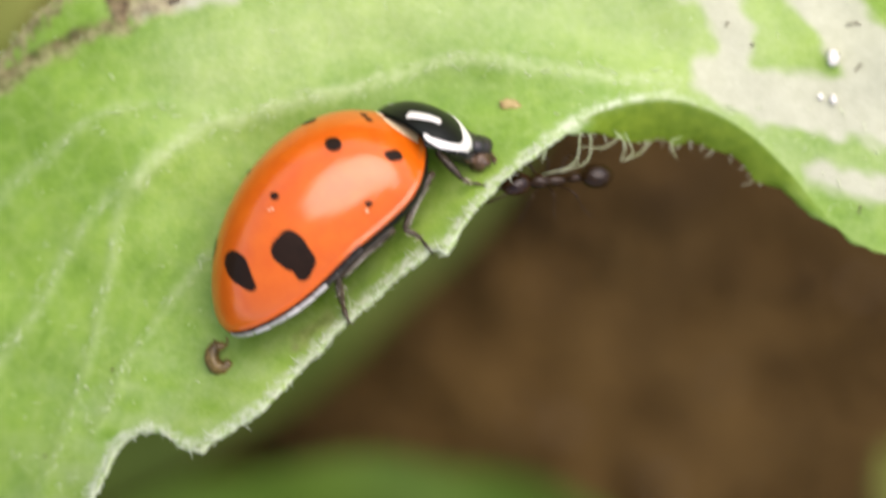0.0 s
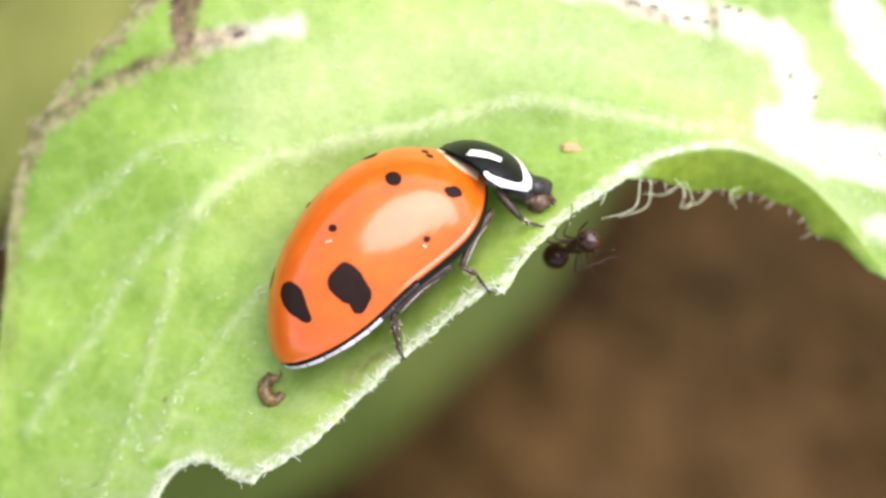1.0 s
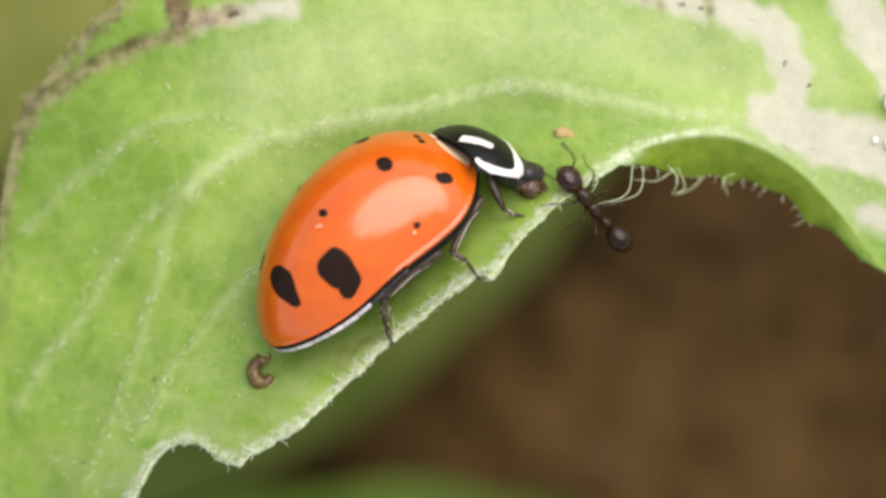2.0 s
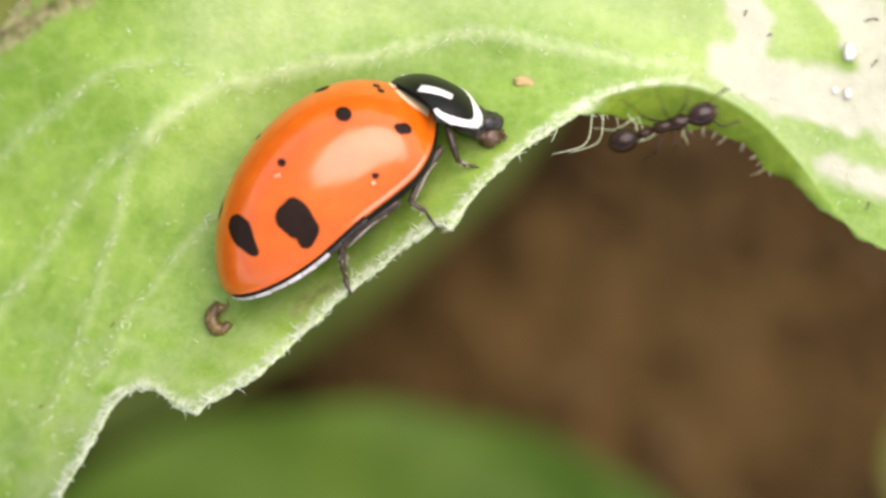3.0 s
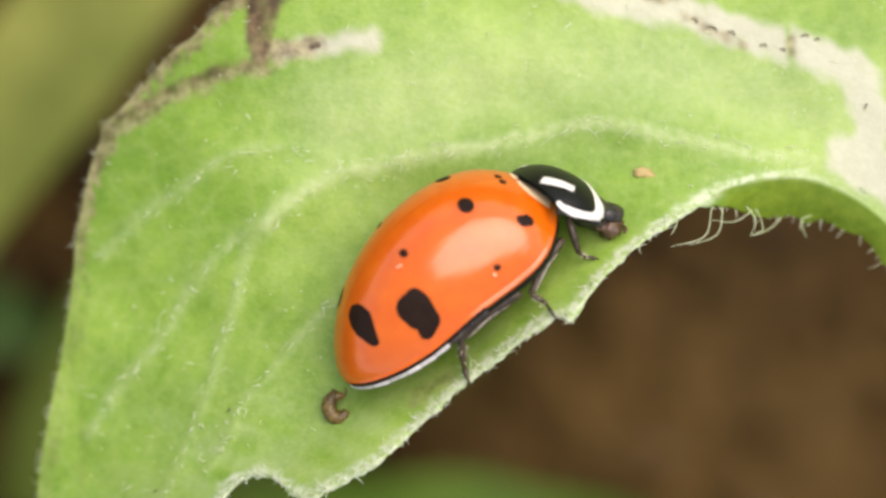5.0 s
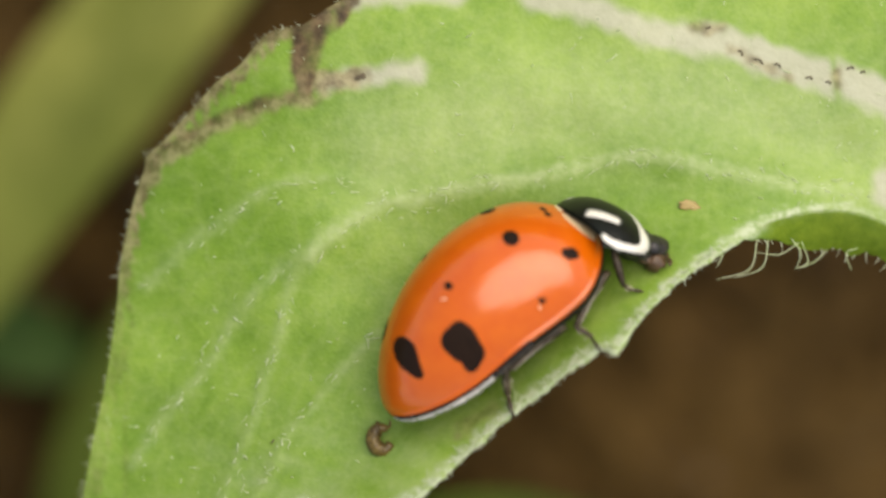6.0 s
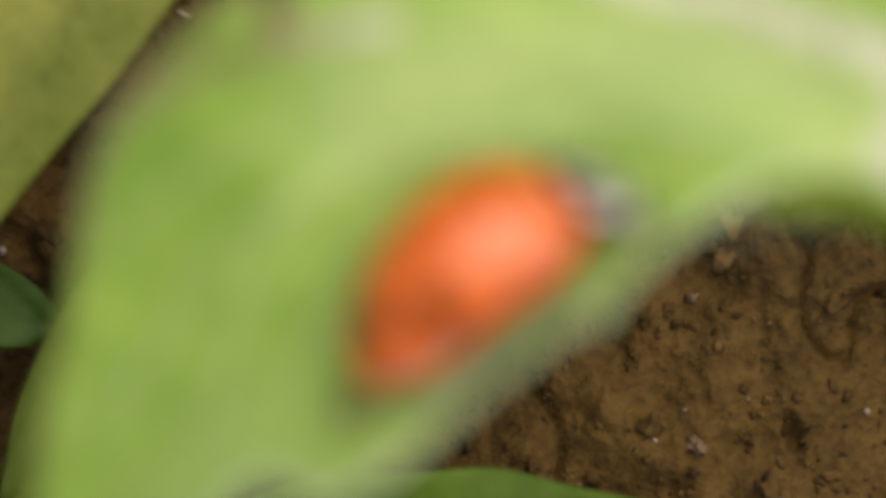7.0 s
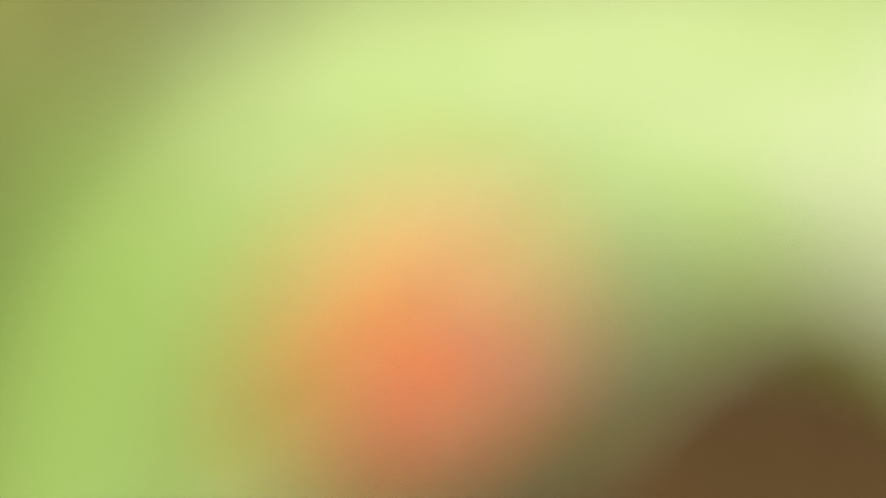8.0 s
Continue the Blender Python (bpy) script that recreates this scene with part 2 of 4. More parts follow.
def grains(name):
    """Loose grains: each has its own shade of brown, a few are pale."""
    m, t, n, b = nodes_of(name)
    own = n.new("ShaderNodeNewGeometry").outputs["Random Per Island"]
    c = ramp(t, own, [(0.0, (0.038, 0.022, 0.0075)), (0.88, (0.098, 0.057, 0.0185)), (0.955, (0.13, 0.085, 0.045)), (0.98, (0.26, 0.21, 0.15))]).outputs[0]
    fine = noise_node(t, 2600.0)
    c = mix(t, 1.0, c, ramp(t, fine.outputs[0], [(0.3, (0.6, 0.6, 0.6)), (0.7, (1.3, 1.3, 1.3))]).outputs[0], "MULTIPLY")
    t.links.new(c, b.inputs["Base Color"])
    b.inputs["Roughness"].default_value = 0.9
    b.inputs["Specular IOR Level"].default_value = 0.1
    bump(t, b, fine.outputs[0], 0.7, 0.00005)
    return m


M_CLOD = grains("soil crumb")
M_STEM = plain("green stem", (0.12, 0.20, 0.03), (0.24, 0.34, 0.07), 0.5, 700)


# ---- mesh helpers ----
def mesh(name, verts, faces, material, parent=None, label="", attributes=None):
    """One smooth mesh object from vertices in millimetres."""
    v = np.asarray(verts, float).reshape(-1, 3) * MM
    d = bpy.data.meshes.new(name)
    d.from_pydata(v.tolist(), [], faces if isinstance(faces, list) else faces.tolist())
    d.polygons.foreach_set("use_smooth", [True] * len(d.polygons))
    for key, values in (attributes or {}).items():
        d.attributes.new(key, "FLOAT", "POINT").data.foreach_set("value", np.asarray(values, float).ravel())
    d.materials.append(material)
    d.update()
    ob = new(name, d)
    ob.parent = parent
    if label:
        ob["label"] = label
    return ob


def grid_faces(n, m, wrap=False, start=0):
    i, j = np.meshgrid(np.arange(n - 1), np.arange(m if wrap else m - 1), indexing="ij")
    k = (j + 1) % m
    return (np.stack([i * m + j, i * m + k, (i + 1) * m + k, (i + 1) * m + j], -1).reshape(-1, 4) + start)


def spline(points, count):
    """A smooth curve through a few points, evenly spaced along its length."""
    p = np.asarray(points, float)
    q = np.vstack([2 * p[0] - p[1], p, 2 * p[-1] - p[-2]])
    fine = []
    for a, b, c, d in zip(q, q[1:], q[2:], q[3:]):
        s = np.linspace(0, 1, 24, endpoint=False)[:, None]
        fine.append(0.5 * (2 * b + (c - a) * s + (2 * a - 5 * b + 4 * c - d) * s**2 + (3 * b - a - 3 * c + d) * s**3))
    fine = np.vstack([*fine, p[-1:]])
    far = np.concatenate([[0], np.cumsum(np.linalg.norm(np.diff(fine, axis=0), axis=1))])
    at = np.linspace(0, far[-1], count)
    return np.stack([np.interp(at, far, fine[:, k]) for k in range(p.shape[1])], -1)


def tube(points, radii, sides=8, flat=1.0):
    """Vertices and faces of a round limb along a line of points, closed at both ends."""
    p = np.asarray(points, float)
    r = np.interp(np.linspace(0, 1, len(p)), np.linspace(0, 1, len(radii)), radii)
    way = np.gradient(p, axis=0)
    way /= np.linalg.norm(way, axis=1)[:, None] + 1e-12
    up = np.array([0.31, 0.21, 0.93])
    a = np.cross(way, up)
    a /= np.linalg.norm(a, axis=1)[:, None] + 1e-12
    b = np.cross(way, a)
    s = np.linspace(0, 2 * np.pi, sides, endpoint=False)
    v = p[:, None] + r[:, None, None] * (np.cos(s)[None, :, None] * a[:, None] + flat * np.sin(s)[None, :, None] * b[:, None])
    n = len(p)
    f = grid_faces(n, sides, True).tolist()
    f += [list(range(sides))[::-1], [(n - 1) * sides + j for j in range(sides)]]
    return v.reshape(-1, 3), f


def blob(centre, size, rings=14, sides=20, lump=0.0, seed=0, turn=None):
    """An uneven rounded body."""
    a = np.linspace(0.02, np.pi - 0.02, rings)
    b = np.linspace(0, 2 * np.pi, sides, endpoint=False)
    x, y, z = np.cos(a)[:, None] + 0 * b, np.sin(a)[:, None] * np.cos(b), np.sin(a)[:, None] * np.sin(b)
    v = np.stack([x, y, z], -1).reshape(-1, 3)
    if lump:
        v *= np.array([1 + lump * noise.noise(Vector(q) * 1.7 + Vector((seed * 3.1, 7, seed))) for q in v])[:, None]
    v = v * np.asarray(size)
    if turn is not None:
        v = v @ np.array(turn.to_3x3()).T
    f = grid_faces(rings, sides, True).tolist()
    f += [list(range(sides))[::-1], [(rings - 1) * sides + j for j in range(sides)]]
    return v + np.asarray(centre, float), f


def joined(pieces):
    v, f, k = [], [], 0
    for a, b in pieces:
        v.append(a)
        f += [[i + k for i in q] for q in b]
        k += len(a)
    return np.vstack(v), f


def near_line(x, y, points):
    """Distance of many places from a smooth line, and how far along it the nearest place is (0 to 1)."""
    c = spline(points, 90)
    best, where = np.full(x.shape, 1e9), np.zeros(x.shape)
    for k in range(len(c) - 1):
        a, ab = c[k], c[k + 1] - c[k]
        s = np.clip(((x - a[0]) * ab[0] + (y - a[1]) * ab[1]) / (ab @ ab + 1e-12), 0, 1)
        d = np.hypot(x - a[0] - s * ab[0], y - a[1] - s * ab[1])
        hit = d < best
        best[hit], where[hit] = d[hit], (k + s[hit]) / (len(c) - 1)
    return best, where


def waves(x, y, seed, size):
    """A cheap smooth random field, about -1 to 1."""
    g, out = np.random.default_rng(seed), 0.0
    for k in range(7):
        a, p = g.uniform(0, 2 * np.pi, 2)
        w = 2 * np.pi / (size * g.uniform(0.6, 1.7))
        out = out + np.sin(w * (x * np.cos(a) + y * np.sin(a)) + p)
    return out / 3.2


def step(a, b, x):
    s = np.clip((x - a) / (b - a), 0, 1)
    return s * s * (3 - 2 * s)


def place(x, y, z):
    return np.array([x, y, z + LEAF_Z])


# ---- the leaf ----
ALONG, ACROSS = np.array([0.731, 0.682]), np.array([-0.682, 0.731])  # along the bitten margin, and away from it
TAIL = np.array([-4.376, -1.508])


def leaf_height(x, y):
    """Height of the leaf's upper face: it curls up towards the bitten margin and falls off at its back."""
    n = (x - TAIL[0]) * ACROSS[0] + (y - TAIL[1]) * ACROSS[1]
    s = (x - TAIL[0]) * ALONG[0] + (y - TAIL[1]) * ALONG[1]
    z = (1.5 * np.clip((2.4 - n) / 4.3, 0, 1.12) ** 1.4 + 1.1 * step(0.0, -2.2, n)) * step(-9.0, -1.5, s) * step(10.5, 3.8, s)
    z = z - 2.0 * step(-5.5, -11.5, x) - 0.35 * step(4.5, 8.0, y) - 0.9 * step(-4.2, -9.5, y)
    return z + 0.07 * waves(x, y, 3, 3.4) + 0.02 * waves(x, y, 4, 1.1)


FRONT = [(-8.59, -9.89), (-8.14, -7.41), (-7.50, -5.97), (-7.34, -5.58), (-6.98, -4.90), (-6.63, -4.20), (-6.37, -3.78), (-6.02, -3.52), (-5.70, -3.47), (-5.46, -3.56),
         (-5.11, -3.75), (-4.86, -3.88), (-4.76, -3.91), (-4.72, -3.90), (-4.66, -3.80), (-4.52, -3.66), (-4.24, -3.47), (-3.83, -3.22), (-3.40, -2.90), (-2.36, -1.82), (-1.93, -1.36), (-1.29, -0.82),
         (-0.55, -0.17), (-0.30, 0.02), (-0.12, 0.02), (0.01, -0.02), (0.05, -0.01), (0.09, 0.12), (0.50, 0.66), (0.82, 1.07), (1.47, 1.68), (2.43, 2.4), (3.12, 2.79), (4.15, 3.02), (5.1, 2.87),
         (6.02, 2.36), (6.8, 1.62), (7.35, 0.95), (7.87, 0.43), (8.39, 0.09), (9.18, -0.1), (10.87, 0.01), (14.5, 0.8), (20, 3.2)]
BACK = [(-8.65, -9.95), (-9.5, -8.0), (-9.95, -6.2), (-10.1, -5.0), (-10.16, -4.0), (-10.1, -3.2), (-10.0, -2.35), (-9.88, -1.6), (-9.8, -0.7), (-9.74, 0.2), (-9.73, 0.9), (-9.62, 1.8),
        (-9.5, 2.45), (-9.38, 2.85), (-9.36, 3.1), (-9.03, 3.46), (-8.57, 4.05), (-8.06, 4.7), (-7.69, 5.0), (-7.25, 5.59), (-6.9, 5.82), (-6.47, 5.92), (-6.0, 6.29),
        (-5.0, 6.9), (-3.6, 7.4), (-1.0, 7.9), (3.0, 8.4), (8.0, 8.6), (13.0, 7.6), (17.5, 5.6), (20.1, 3.5)]
TEETH = ((-4.70, -3.86), (0.0, 0.05))  # thickened pale corners of the bite
MINES = [([(-2.0, 6.75), (-1.12, 6.64), (-0.28, 6.46), (0.52, 6.2), (1.3, 6.16), (1.97, 6.1), (2.77, 5.84), (3.56, 5.68), (4.12, 5.56), (4.92, 5.35), (5.45, 5.02), (5.68, 4.5), (5.78, 4.05), (5.6, 3.5)], 0.21, 0.36),
         ([(5.3, 3.50), (5.9, 3.22), (6.6, 3.02), (7.5, 2.90), (9.5, 2.7), (11, 2.6)], 0.42, 0.78),
         ([(6.5, 6.9), (6.75, 6.1), (7.24, 5.24), (7.9, 4.5), (8.6, 3.6), (9.2, 2.9)], 0.30, 0.75),
         ([(7.4, 1.55), (8.0, 1.35), (9.0, 1.2), (10.5, 1.0)], 0.22, 0.30),
         ([(-6.0, 4.80), (-5.5, 4.90), (-4.86, 5.06), (-4.2, 5.14)], 0.12, 0.19), ([(-5.5, 6.45), (-4.6, 6.58), (-3.4, 6.66)], 0.10, 0.07)]
SCARS_AND_FOLD = [([(-6.02, 6.42), (-6.28, 5.85), (-6.38, 5.25), (-6.34, 4.64)], 0.52, 0.15, 1.0), ([(-6.28, 4.56), (-6.93, 4.47), (-7.47, 4.20), (-8.01, 3.97), (-8.54, 3.60), (-8.97, 3.33), (-9.25, 2.95)], 0.10, 0.05, 0.75),
         # not a scar: faint dark line painting the shade of the rim's fold
         ([(-9.45, -1.0), (-9.42, -1.7), (-9.40, -2.39), (-9.34, -3.05), (-9.31, -3.72), (-9.29, -4.5), (-9.2, -5.05)], 0.03, 0.05, 0.16),
         ([(-6.95, 5.70), (-6.4, 5.90), (-5.9, 6.15), (-5.5, 6.45)], 0.18, 0.12, 0.9)]
DRIED = [([(-6.2, 4.45), (-6.93, 4.34), (-7.47, 4.05), (-8.01, 3.82), (-8.54, 3.45), (-9.05, 3.1), (-9.3, 2.6)], 0.10, 0.16, 0.75), ([(-6.35, 4.74), (-5.9, 4.84), (-5.3, 4.96)], 0.20, 0.16, 0.85),
         ([(1.25, 6.36), (1.65, 6.42)], 0.10, 0.10, 0.7), ([(2.0, 6.0), (2.6, 5.72), (3.1, 5.55)], 0.06, 0.06, 0.65), ([(4.03, 5.72), (4.1, 5.42)], 0.05, 0.05, 0.8),
         ([(-2.78, -1.72), (-2.48, -1.46), (-2.22, -1.28)], 0.12, 0.10, 0.40), ([(-2.93, -1.66), (-2.88, -1.84)], 0.02, 0.03, 0.75)]
VEINS = [([(4.65, 3.43), (3.55, 3.45), (1.33, 3.76), (0.23, 3.82), (-0.86, 3.54), (-1.94, 3.21), (-2.66, 3.07), (-3.79, 2.73), (-4.77, 2.47), (-5.72, 1.76), (-6.03, 1.41)], 0.21),
         ([(-5.97, 1.53), (-6.26, 1.1), (-6.44, 0.51), (-6.51, -0.23), (-6.74, -0.97), (-6.9, -1.82), (-7.27, -2.99), (-7.59, -3.85), (-7.97, -4.6)], 0.14),
         ([(-5.67, 1.7), (-6.28, 1.36), (-6.98, 0.69), (-7.46, -0.06), (-7.94, -1.03), (-8.63, -1.91), (-9.21, -2.98)], 0.14),
         ([(-4.35, 2.61), (-4.77, 2.74), (-5.62, 2.96), (-6.77, 2.75), (-7.57, 2.13), (-8.48, 1.35), (-9.17, 0.58)], 0.14),
         ([(-4.64, -0.03), (-5.38, -0.96), (-5.81, -1.61), (-6.31, -2.21), (-6.49, -2.85), (-6.87, -3.5)], 0.12)]


def build_leaf():
    leaf = tagged(new("leaf"), "pale green hairy leaf with bitten margin, mine trails and brown scar", "leaf")
    n, m, lip = 560, 230, 16
    front, back = spline(FRONT, n), spline(BACK, n)
    way = np.gradient(front, axis=0)
    way /= np.linalg.norm(way, axis=1)[:, None]
    out = np.stack([way[:, 1], -way[:, 0]], -1)
    ragged = 0.010 * np.sin(np.arange(n) * 1.3) + 0.05 * np.convolve(np.random.default_rng(5).normal(size=n), np.ones(5) / 5, "same")
    v = np.linspace(0, 1, m)[None, :] ** 1.12
    xy = front[:, None] * (1 - v[..., None]) + back[:, None] * v[..., None]
    x, y = xy[..., 0], xy[..., 1]
    z = leaf_height(x, y)
    # the margin turns down, widest under the arch
    fx = front[:, 0]
    wide = 0.06 + 0.74 * step(2.0, 3.8, fx) * step(8.4, 6.2, fx) * (1 - 0.35 * step(4.6, 6.4, fx)) + 0.04 * waves(fx, 0 * fx, 9, 0.9)
    turn = np.linspace(np.pi / 2, 0, lip + 1)[None, 1:]
    wide = wide[:, None]
    reach = wide * np.cos(turn) + ragged[:, None] * np.cos(turn) ** 4
    lx = front[:, :1] + out[:, :1] * reach
    ly = front[:, 1:] + out[:, 1:] * reach
    fold = step(0.15, 0.6, wide)
    lz = z[:, :1] - wide * ((1 - fold) * 0.8 * (1 - np.sin(turn)) + fold * (0.55 * np.cos(turn) + 0.35 * np.cos(turn) ** 2))
    X, Y, Z = (np.concatenate([a[:, ::-1], b], 1) for a, b in ((lx, x), (ly, y), (lz, z)))
    vein_and_light, mine, scar, edge, under = (np.zeros(X.shape) for _ in range(5))
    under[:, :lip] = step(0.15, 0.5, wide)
    ripple = 1 + 0.13 * waves(X, Y, 21, 0.7)
    for line, width in VEINS:
        d, s = near_line(X, Y, line)
        k = np.exp(-(d / (width * ripple)) ** 2)
        vein_and_light = np.maximum(vein_and_light, (0.68 if width > 0.2 else 0.36) * k * np.clip(0.78 + 0.22 * waves(X, Y, 55, 0.3), 0, 1))
        Z = Z + 0.03 * k + (0.11 * np.exp(-(d / 0.5) ** 2) if width > 0.2 else 0)
    # no vein: wide brightening of the upper leaf, its light painted in
    d, s = near_line(X, Y, [(-4.5, 3.6), (-2.0, 4.5), (1.0, 5.0), (4.0, 4.6), (6.0, 4.1)])
    vein_and_light = np.maximum(vein_and_light, 0.40 * np.exp(-(d / 1.25) ** 2))
    # no vein: pale band between the mined trail and the turned margin
    d, s = near_line(X, Y, [(4.6, 3.15), (6.0, 2.5), (7.2, 1.75), (9.0, 1.6)])
    vein_and_light = np.maximum(vein_and_light, 0.34 * np.exp(-(d / 0.55) ** 2))
    for line, w0, w1 in MINES:
        d, s = near_line(X, Y, line)
        w = (w0 + (w1 - w0) * s) * ripple
        mine = np.maximum(mine, step(w + 0.17, w - 0.13, d + 0.05 * waves(X, Y, 23, 0.5)))
    dry = np.zeros(X.shape)
    for line, w0, w1, deep in DRIED:
        d, s = near_line(X, Y, line)
        w = (w0 + (w1 - w0) * s) * ripple
        dry = np.maximum(dry, deep * step(w + 0.14, w - 0.10, d + 0.06 * waves(X, Y, 63, 0.4)))
    # brown scars, and the fold's painted shade in the same mask
    for line, w0, w1, deep in SCARS_AND_FOLD:
        d, s = near_line(X, Y, line)
        w = (w0 + (w1 - w0) * s) * (0.75 + 0.6 * ripple - 0.35)
        scar = np.maximum(scar, deep * (0.8 + 0.35 * waves(X, Y, 61, 0.6)) * step(w + 0.08, w - 0.06, d + 0.025 * waves(X, Y, 62, 0.5)))
    rim, _ = near_line(X, Y, BACK)
    scar = np.maximum(scar, 0.20 * step(0.20, 0.08, np.abs(rim - 0.20) + 0.06 * waves(X, Y, 14, 0.35)) * step(-9.0, -2.0, Y) * (0.45 + 0.7 * waves(X, Y, 8, 0.8)))
    dry = np.clip(np.maximum(dry, 0.85 * step(0.32, 0.10, rim + 0.12 * waves(X, Y, 15, 0.3)) * step(-10.0, -4.0, Y) * (0.22 + 0.78 * step(-1.0, 2.2, Y))), 0, 1)
    mine = mine * (1 - 0.8 * np.exp(-((X - 4.05 + 0.2 * (Y - 5.55)) / 0.07) ** 2))
    rim, _ = near_line(X, Y, FRONT)
    edge = 0.95 * step(0.24, 0.07, rim + 0.04 * waves(X, Y, 77, 0.3)) * step(6.0, 3.0, X)
    # paler tissue inside the bite, thinned beside the ladybird to paint shade there
    vein_and_light = np.maximum(vein_and_light, 0.42 * (0.3 + 0.7 * step(-2.0, -4.5, X)) * np.exp(-(rim / 1.7) ** 2) * np.clip(0.55 + 0.45 * waves(X, Y, 78, 0.8), 0, 1))
    for tx, ty in TEETH:
        edge = np.maximum(edge, np.exp(-(((X - tx) ** 2 + (Y - ty) ** 2) / 0.035)))
    scar, mine = np.clip(scar, 0, 1), np.clip(mine, 0, 1) * 0.78
    blade = mesh("blade", np.stack([X, Y, Z + LEAF_Z], -1), grid_faces(n, m + lip), M_LEAF, leaf, "", dict(vein_and_light=vein_and_light, mine=mine, scar=scar, edge=edge, under=under, dry=dry))
    thick = blade.modifiers.new("thickness", "SOLIDIFY")
    thick.thickness, thick.offset = 0.10 * MM, -1 if blade.data.polygons[len(blade.data.polygons) // 2].normal.z > 0 else 1
    end = (20.0, 3.3, LEAF_Z + float(leaf_height(np.array(20.0), np.array(3.3))) - 0.05)
    stalk = spline([end, (23.5, 4.2, LEAF_Z + 1.6), (27.5, 5.0, LEAF_Z - 4.0), (29.5, 5.3, LEAF_Z - 14.0), (30.0, 5.4, -1.5)], 40)
    mesh("stalk", *tube(stalk, [0.35, 0.5, 0.65, 0.8], 12), M_STEM, leaf, "green leaf stalk rising from the soil")
    return leaf, front, out, np.stack([X, Y, Z], -1), lip


LEAF, FRONT_LINE, FRONT_OUT, LEAF_GRID, LIP = build_leaf()


def build_hairs():
    """Fringe along the margins and short bristles on the face, one part each."""
    g = np.random.default_rng(11)

    def hair(root, way, length, thick, bend):
        s = np.linspace(0, 1, 5)[:, None]
        way = way / np.linalg.norm(way)
        p = root + way * s * length + bend * (s**2) * length
        return tube(p, [thick, thick * 0.8, thick * 0.2], 3)

    pieces, used = [], []
    n = len(LEAF_GRID)
    for _ in range(1350):
        i = int(g.integers(60, int(n * 0.83)))
        arch = LEAF_GRID[i, LIP, 0] > 2.3
        if LEAF_GRID[i, LIP, 0] > 6.7 or arch and g.random() < 0.76:
            continue
        root = LEAF_GRID[i, int(g.integers(0, 3)) if arch else int(g.integers(0, LIP + 6))] + (0, 0, LEAF_Z)
        if arch and any(np.hypot(*(root - q)[:2]) < 0.13 for q in used):
            continue
        used += [root] if arch else []
        away, tangent = np.array([*FRONT_OUT[i], 0]), np.array([-FRONT_OUT[i][1], FRONT_OUT[i][0], 0])
        if arch:
            o, curl, length = away + np.array([*g.normal(0, 0.28, 2), g.normal(0.15, 0.3)]), g.normal(0, 0.42, 3), g.uniform(0.06, 0.21)
        else:  # combed along the margin, curling outwards
            lean = g.choice([-1, -1, -1, 1])
            o = tangent * lean * 0.8 + away * g.uniform(-0.5, 0.18) + np.array([*g.normal(0, 0.2, 2), g.uniform(0.0, 0.35)])
            curl, length = away * g.uniform(-0.5, 0.3) - tangent * lean * g.uniform(0.2, 0.9) + g.normal(0, 0.15, 3), g.uniform(0.09, 0.29)
        pieces.append(hair(root, o, length, g.uniform(0.007, 0.013) if arch else g.uniform(0.007, 0.014), curl))
    tagged(mesh("margin_hair", *joined(pieces), M_HAIR, LEAF, "whitish fringe hairs on the leaf margin"), kind="stuff")
    pieces = []
    for _ in range(280):
        i = int(g.integers(60, int(n * 0.80)))
        root = LEAF_GRID[i, -1] + (0, 0, LEAF_Z)
        o = np.array([-0.8, 0.5, 0]) + np.array([*g.normal(0, 0.55, 2), g.normal(0.1, 0.4)])
        pieces.append(hair(root, o, g.uniform(0.05, 0.14), g.uniform(0.004, 0.007), g.normal(0, 0.4, 3)))
    tagged(mesh("back_hair", *joined(pieces), M_HAIR, LEAF, "sparse pale hairs on the far margin"), kind="stuff")
    pieces = []
    for _ in range(330):
        i, j = int(g.integers(40, int(n * 0.8))), int(g.integers(LIP + 2, LEAF_GRID.shape[1] - 2))
        root = LEAF_GRID[i, j] + (0, 0, LEAF_Z)
        o = np.array([*g.normal(0, 1, 2), 0.22])
        pieces.append(hair(root, o, g.uniform(0.05, 0.17), g.choice([0.008, 0.011, 0.015]), g.normal(0, 0.45, 3) * (1, 1, 0.2)))
    # flat-lying bristles in rows beside the veins
    for line, width in VEINS:
        c = spline(line, 200)
        for _ in range(int(26 * len(line) * (0.38 if width > 0.2 else 0.17))):
            i = int(g.integers(0, 199))
            x, y = c[i] + g.normal(0, width * 0.75, 2)
            way = c[i + 1] - c[i]
            way = way / np.linalg.norm(way)
            if LEAF_GRID[..., 0].min() < x < 6:
                root = np.array((x, y, LEAF_Z + float(leaf_height(np.array(x), np.array(y))) + 0.04 + 0.10 * math.exp(-(np.min(np.linalg.norm(c - (x, y), axis=1)) / 0.5) ** 2) * (width > 0.2)))
                o = np.array([*(way + g.normal(0, 0.45, 2)), 0.08])
                pieces.append(hair(root, o, g.uniform(0.06, 0.24), g.choice([0.007, 0.010, 0.016]), g.normal(0, 0.3, 3) * (1, 1, 0.3)))
    tagged(mesh("face_hair", *joined(pieces), M_BRISTLE, LEAF, "short pale bristles scattered over the leaf face"), kind="stuff")
